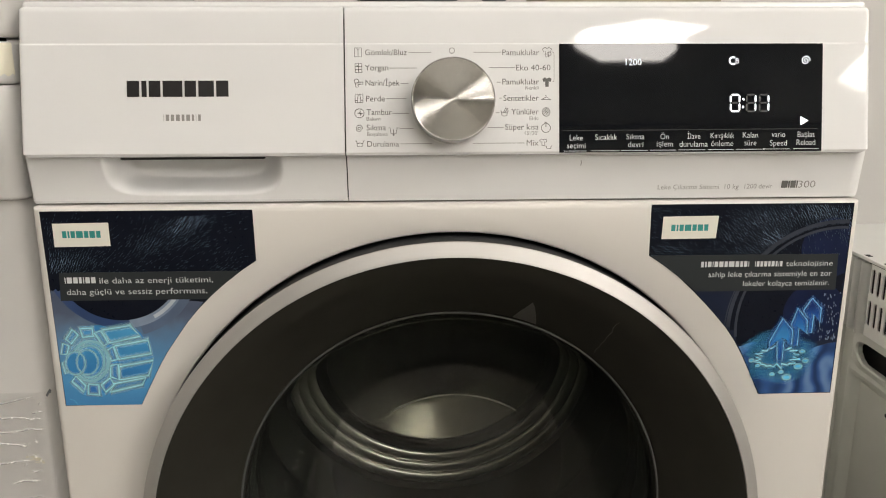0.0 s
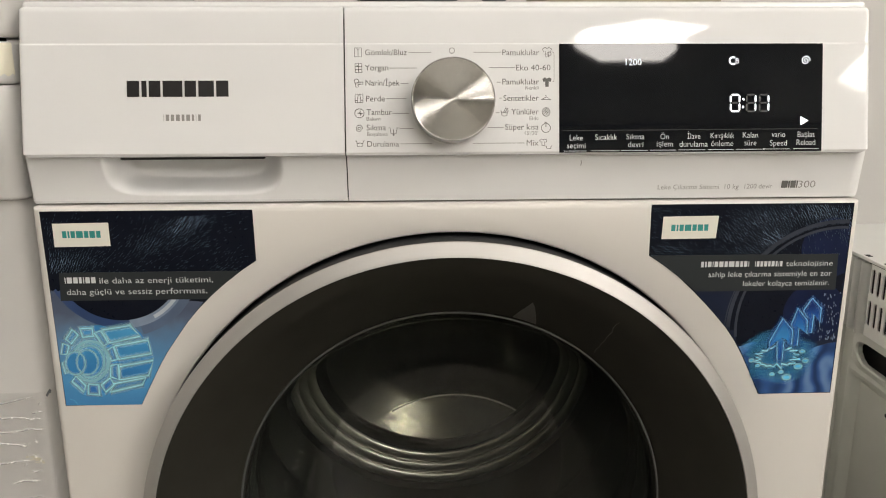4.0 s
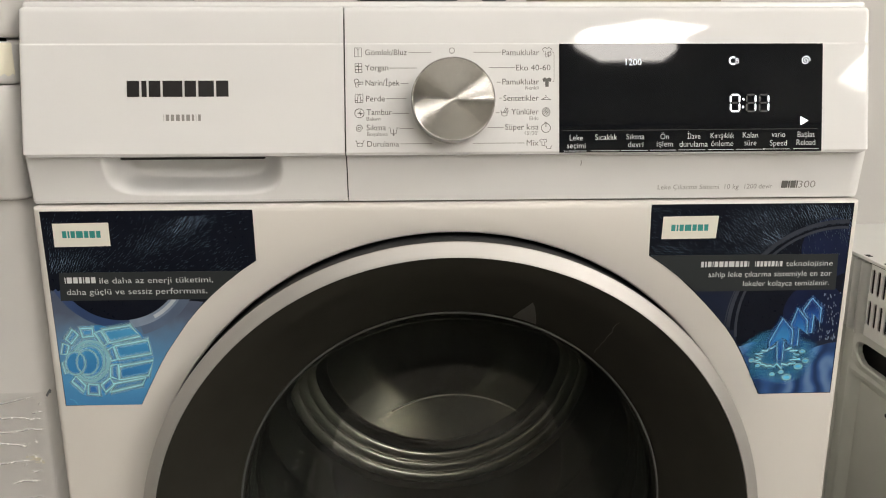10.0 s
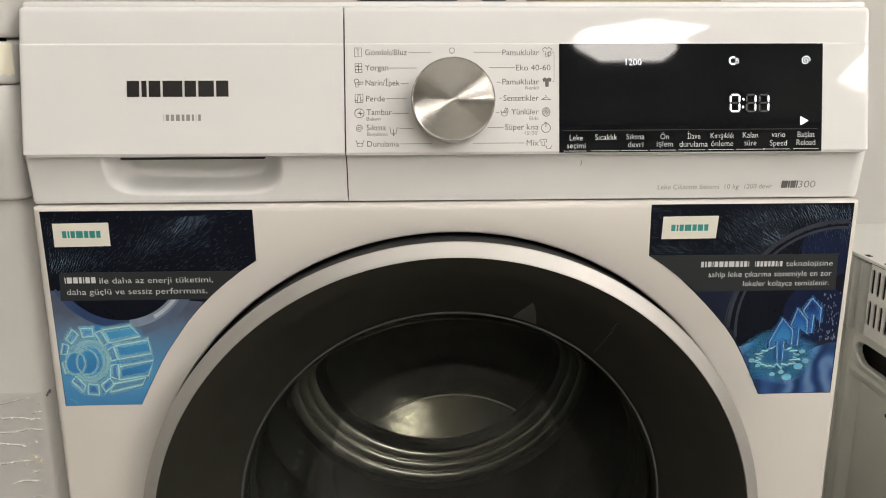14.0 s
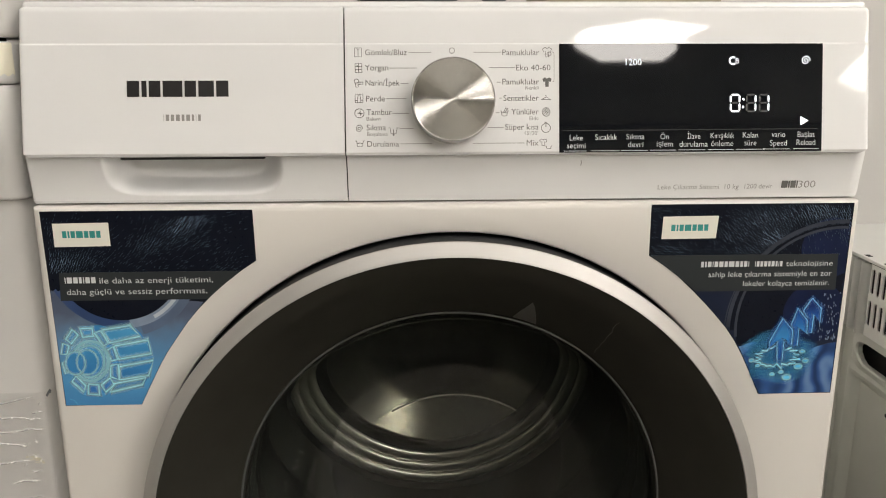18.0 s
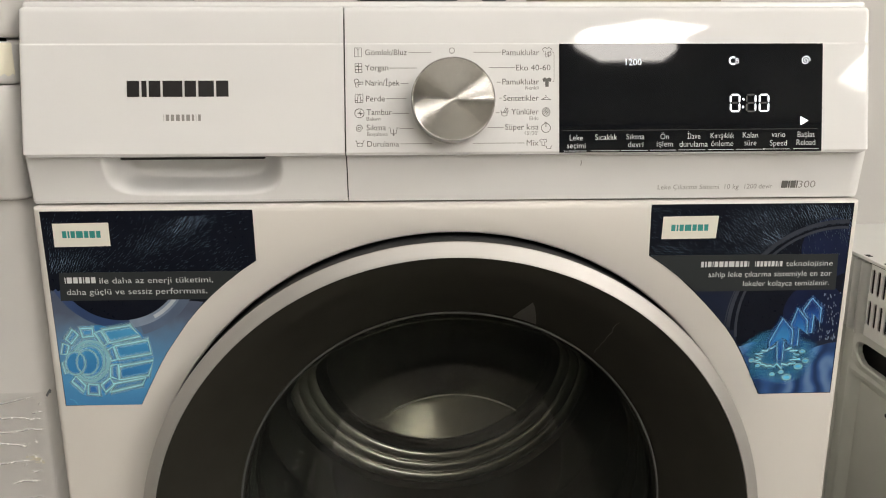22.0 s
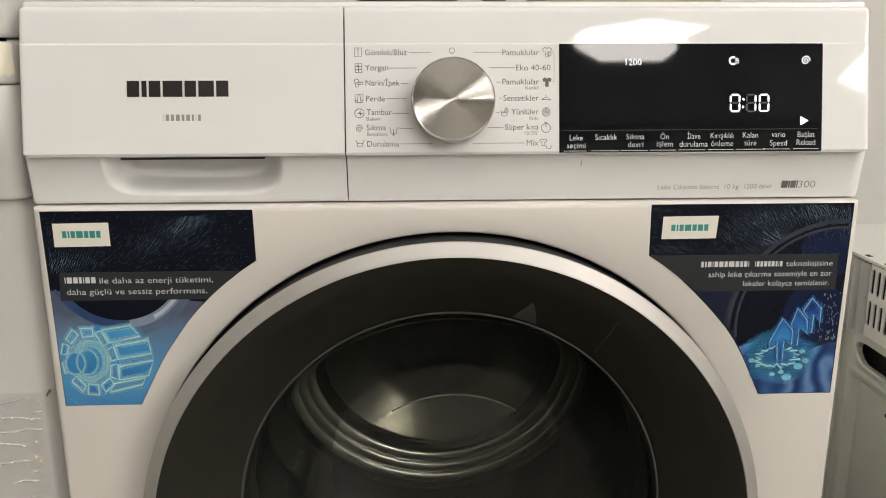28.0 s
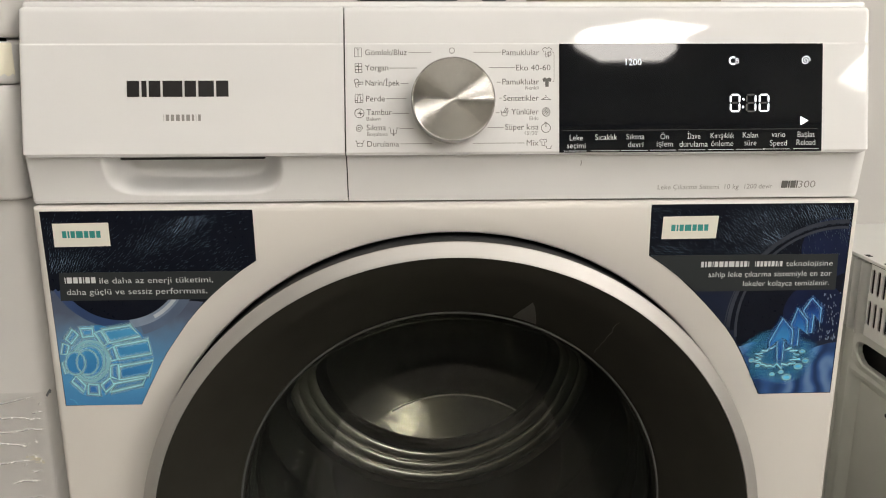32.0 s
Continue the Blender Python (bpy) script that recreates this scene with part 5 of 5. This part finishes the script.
def slotted_plate(x, y0, z0, z1, pitch, count, rows, half, thick):
    """An upright plate at x with round-ended slots: columns every pitch from y0 downwards, rows are (z0, z1)."""
    bm = bmesh.new()
    cuts = [z0] + [(a[1] + b[0]) / 2 for a, b in zip(rows, rows[1:])] + [z1]
    for k in range(count):
        cy = y0 - pitch * (k + 0.5)
        for (za, zb), (ca, cb) in zip(rows, zip(cuts, cuts[1:])):
            mid = (za + zb) / 2
            hy, top, low = pitch / 2, cb - mid, mid - ca
            corner = [math.atan2(v, u) for u, v in ((hy, top), (-hy, top), (-hy, -low), (hy, -low))]
            angles = sorted([2 * math.pi * i / 12 - math.pi + 0.1 for i in range(12)] + corner)
            outer, inner, deep = [], [], []
            for t in angles:
                c, q = math.cos(t), math.sin(t)
                e = min(hy / abs(c), (top if q > 0 else low) / max(abs(q), 1e-9))
                outer.append(bm.verts.new((x, cy + e * c, mid + e * q)))
                straight = (zb - za) / 2 - half
                py, pz = half * c, half * q + (straight if q > 0 else -straight)
                inner.append(bm.verts.new((x, cy + py, mid + pz)))
                deep.append(bm.verts.new((x + thick, cy + py, mid + pz)))
            n = len(angles)
            for i in range(n):
                j = (i + 1) % n
                bm.faces.new((outer[i], outer[j], inner[j], inner[i]))
                bm.faces.new((inner[i], inner[j], deep[j], deep[i]))
    bmesh.ops.remove_doubles(bm, verts=bm.verts, dist=1e-6)
    bmesh.ops.recalc_face_normals(bm, faces=bm.faces)
    return bm


def oven():
    ov = thing("built_in_oven", "bare grey metal built-in oven casing standing on the floor", "oven", (0, 0, 0))
    part("top_cover", boxed(0.449, 1.02, -0.20, 0.396, 0.5905, 0.5945, 0.0012), GALV_LIGHT, ov, "bright zinc-coated top plate")
    part("raised_lid", boxed(0.50, 0.98, -0.10, 0.24, 0.5950, 0.6000, 0.002), GALV_LIGHT, ov)
    part("vent_plate", slotted_plate(0.4500, 0.2235, 0.5120, 0.5900, 0.0105, 39, ((0.5240, 0.5510), (0.5585, 0.5855)), 0.0029, 0.0015), GALV_LIGHT, ov, "slotted vent plate")
    # corner flutes
    bm = bmesh.new()
    prof = []
    for k in range(61):
        y = 0.2240 + 0.0435 * k / 60
        prof.append((0.4510 - 0.0070 * abs(math.sin((y - 0.2240) / 0.0145 * math.pi)) ** 0.6, y))
    lo = [bm.verts.new((x, y, 0.5125)) for x, y in prof]
    hi = [bm.verts.new((x, y, 0.5900)) for x, y in prof]
    for i in range(60):
        bm.faces.new((lo[i], lo[i + 1], hi[i + 1], hi[i]))
    bmesh.ops.solidify(bm, geom=bm.faces, thickness=0.001)
    bmesh.ops.recalc_face_normals(bm, faces=bm.faces)
    part("fluted_corner", bm, GALV_LIGHT, ov, "fluted corner of the casing")
    part("inner_box", boxed(0.4750, 1.0, -0.19, 0.37, 0.02, 0.586), SEAM, ov)
    part("back_flange", boxed(0.452, 0.474, 0.2680, 0.372, 0.02, 0.5900), GALV, ov)
    # side sheet: rim, pressed panel and the dark hand hole
    HOLE_IN = [(0.050, 0.5010), (0.222, 0.5010), (0.2310, 0.4995), (0.2362, 0.4965), (0.2380, 0.4920), (0.2368, 0.4872), (0.2300, 0.4810), (0.2220, 0.4775), (0.050, 0.4775)]
    mid = Vector((0.141, 0.4882))
    HOLE_OUT = [(y + (0.004 if y > mid.x else -0.004) * 0.7, z + (0.004 if z > mid.y else -0.004) * 0.7) for y, z in HOLE_IN]
    RIM_OUT = [(y + (0.016 if y > mid.x else -0.016) * 0.8, z + (0.0075 if z > mid.y else -0.0095)) for y, z in HOLE_IN]
    bm = bmesh.new()
    loops = [[bm.verts.new((x, y, z)) for y, z in ring] for ring, x in ((HOLE_IN, 0.4600), (HOLE_IN, 0.4545), ([((a[0] + b[0]) / 2, (a[1] + b[1]) / 2) for a, b in zip(HOLE_IN, HOLE_OUT)], 0.4528), (HOLE_OUT, 0.4530), (RIM_OUT, 0.4560))]
    for a, b in zip(loops, loops[1:]):
        for i in range(len(a)):
            j = (i + 1) % len(a)
            bm.faces.new((a[i], a[j], b[j], b[i]))
    bmesh.ops.recalc_face_normals(bm, faces=bm.faces)
    part("hole_rim", bm, GALV, ov, "rolled rim of the hand hole")
    bm = bmesh.new()
    nyy, nz = 150, 150
    g = []
    for i in range(nyy + 1):
        y = -0.195 + 0.49 * i / nyy
        row = []
        for j in range(nz + 1):
            z = 0.02 + 0.491 * j / nz
            d = min(y - -0.16, 0.2440 - y, z - 0.06, 0.4600 - z)
            press = max(0.0, min(1.0, d / 0.008))
            ridge = math.exp(-((d + 0.004) / 0.004) ** 2)
            x = 0.4560 + 0.006 * press * press * (3 - 2 * press) - 0.0025 * ridge
            dd = math.hypot(y - 0.1800, z - 0.4400)
            x += 0.004 * math.exp(-(dd / 0.006) ** 2)
            row.append(bm.verts.new((x, y, z)))
        g.append(row)
    for i in range(nyy):
        for j in range(nz):
            y, z = -0.195 + 0.49 * (i + 0.5) / nyy, 0.02 + 0.491 * (j + 0.5) / nz
            if inside(HOLE_OUT, y, z):
                continue
            bm.faces.new((g[i][j], g[i][j + 1], g[i + 1][j + 1], g[i + 1][j]))
    bmesh.ops.delete(bm, geom=[v for v in bm.verts if not v.link_faces], context="VERTS")
    bmesh.ops.recalc_face_normals(bm, faces=bm.faces)
    part("side_sheet", bm, GALV, ov, "dark grey pressed side sheet with a hand hole")
    bm = lathe([(0.0, 0.0), (0.0022, 0.0), (0.0022, 0.001), (0.0, 0.001)], 0.0, 14)
    bm.transform(Matrix.Translation((0.4580, 0.1775, 0.4395)) @ Matrix.Rotation(radians(-90), 4, "Z"))
    part("screw_hole", bm, SEAM, ov)
    for y in (0.2395, 0.2030):
        part("top_notch", boxed(0.4520, 0.4570, y - 0.004, y + 0.004, 0.5946, 0.5950), SEAM, ov)


def on_top():
    top = 0.8437
    # slate grey bundle with a pale yellow cloth over it
    bm = bmesh.new()
    bmesh.ops.create_icosphere(bm, subdivisions=4, radius=1.0)
    for v in bm.verts:
        n = noise.noise(v.co * 2.2)
        v.co = Vector((-0.031 + v.co.x * (0.052 + 0.006 * n), 0.125 + v.co.y * 0.06, top + 0.024 + max(-0.024, v.co.z * (0.034 + 0.005 * n))))
    tagged(part("grey_bundle", bm, SLATE, None), "slate grey bundle lying on top of the washing machine", "bundle")
    bm = bmesh.new()
    g = []
    for i in range(25):
        row = []
        for j in range(17):
            u, w = i / 24 * 2 - 1, j / 16 * 2 - 1
            x, y = -0.0545 + 0.0155 * u, 0.088 + 0.018 * w
            n = noise.noise(Vector((x * 90, y * 90, 0.5)))
            z = top + 0.004 + 0.010 * max(0, 1 - u * u) * max(0, 1 - w * w * 0.5) + 0.003 * n
            row.append(bm.verts.new((x + 0.002 * n, y, max(top + 0.0008, z))))
        g.append(row)
    for a, b in zip(g, g[1:]):
        for j in range(16):
            bm.faces.new((a[j], b[j], b[j + 1], a[j + 1]))
    bmesh.ops.solidify(bm, geom=bm.faces, thickness=0.0008)
    for v in bm.verts:
        v.co.z = max(v.co.z, top)
    tagged(part("crumpled_cloth", bm, PALE_YELLOW, None), "small crumpled pale yellow cloth on the machine top", "cloth")
    bm = bmesh.new()
    bmesh.ops.create_icosphere(bm, subdivisions=3, radius=1.0)
    for v in bm.verts:
        v.co = Vector((0.0375 + v.co.x * 0.013, 0.10 + v.co.y * 0.013, top + 0.012 + v.co.z * 0.012))
    tagged(part("round_weight", bm, SLATE, None), "dark grey rounded object on the machine top", "object")
    bm = boxed(0.0800, 0.2150, 0.10, 0.22, top, top + 0.10, 0.002)
    tagged(part("carton", bm, CARTON, None), "olive and cream printed carton on the machine top", "carton")
    for x, w, hgt, m, nm, lb in ((0.232, 0.018, 0.055, OLD_WHITE, "small_jar", "small white jar on the machine top"), (0.262, 0.022, 0.05, SLATE, "small_jar", "small grey jar on the machine top"), (0.286, 0.016, 0.045, CARTON, "small_jar", "small olive jar on the machine top")):
        bm = lathe([(0.0, 0.0), (w * 0.55, 0.0), (w * 0.6, 0.003), (w * 0.6, hgt * 0.8), (w * 0.45, hgt * 0.9), (w * 0.45, hgt), (0.0, hgt)], 0.0, 28)
        bm.transform(Matrix.Translation((x, 0.30, top)) @ Matrix.Rotation(radians(90), 4, "X"))
        tagged(part(nm, bm, m, None), lb, "jar", "jars on the machine")


FILM = bpy.data.materials.new("clear_film")
FILM.use_nodes = True
_nt = FILM.node_tree
_nt.nodes.remove(_nt.nodes["Principled BSDF"])
_tr, _gl, _mx = _nt.nodes.new("ShaderNodeBsdfTransparent"), _nt.nodes.new("ShaderNodeBsdfGlossy"), _nt.nodes.new("ShaderNodeMixShader")
_gl.inputs["Roughness"].default_value = 0.12
_mx.inputs[0].default_value = 0.16
_nt.links.new(_tr.outputs[0], _mx.inputs[1])
_nt.links.new(_gl.outputs[0], _mx.inputs[2])
_nt.links.new(_mx.outputs[0], _nt.nodes["Material Output"].inputs[0])

FOLD = surf("gathered_film", (0.95, 0.94, 0.92), 0.26, metal=0.6, var=0.1, scale=80)
FOLD.node_tree.nodes["Principled BSDF"].inputs["Alpha"].default_value = 0.85

make_room()
make_tapered_light(1.35, -4.14)
make_ceiling_light(3.60, -4.30, 1.0, 1.6, PANEL_LIGHT, "large white LED ceiling panel, switched on")
# added panel, out of view, to brighten the right of the front sheet
make_ceiling_light(2.05, -1.00, 0.55, 1.0, PANEL_LIGHT, "long white ceiling panel added as fill from the right")
# added fill, out of view: broad soft light from overhead
make_ceiling_light(0.20, -1.50, 3.2, 1.8, SOFT_FILL, "large soft fill light added under the ceiling, out of view")
DRUM = washing_machine()
neighbour_machine()
oven()
on_top()

# lifter passes by time: the drum swings back slowly, then speeds up for spinning
TURNS = [(0.0, -0.10), (1.0, -0.19), (2.0, -0.28), (3.0, -0.37), (4.2, -0.48), (5.5, -0.50), (6.0, -0.43), (6.5, -0.28), (7.0, 0.0), (8.3, 1.0), (9.17, 2.0), (9.85, 3.0), (10.45, 4.0),
         (10.97, 5.0), (11.45, 6.0), (11.9, 7.0), (12.32, 8.0), (12.72, 9.0), (13.1, 10.0), (13.42, 11.0), (13.75, 12.0), (14.08, 13.0), (17.0, 24.0), (18.0, 28.35), (19.0, 33.2), (20.0, 38.4), (21.0, 43.95),
         (22.0, 49.9), (23.0, 56.2), (24.0, 62.85), (25.0, 69.95), (28.0, 94.3), (29.0, 102.95), (30.0, 111.85), (31.0, 121.1), (32.0, 130.6)]


def passes(t):
    """Smooth curve through TURNS."""
    for k in range(len(TURNS) - 1):
        (ta, a), (tb, b) = TURNS[k], TURNS[k + 1]
        if t <= tb or k == len(TURNS) - 2:
            def slope(i):
                i0, i1 = max(0, i - 1), min(len(TURNS) - 1, i + 1)
                return (TURNS[i1][1] - TURNS[i0][1]) / (TURNS[i1][0] - TURNS[i0][0])
            h = tb - ta
            s = (t - ta) / h
            return (2 * s ** 3 - 3 * s * s + 1) * a + (s ** 3 - 2 * s * s + s) * h * slope(k) + (3 * s * s - 2 * s ** 3) * b + (s ** 3 - s * s) * h * slope(k + 1)


def motions():
    home = DRUM.matrix_basis.copy()
    rows = []
    for k in range(481):
        t = k / 15
        rows.append((t, home @ Matrix.Rotation(radians(-120 * passes(t)), 4, "Y")))
    walk(DRUM, rows)
    # the last figure goes from 1 to 0: four bars turn their lit side out
    for ob, place in TURNING:
        walk(ob, [(0.0, place), (19.3, place)] + [(19.3 + k / 30, place @ Matrix.Rotation(radians(60 * k), 4, "X")) for k in (1, 2, 3)] + [(32.0, place @ Matrix.Rotation(radians(180), 4, "X"))])


motions()
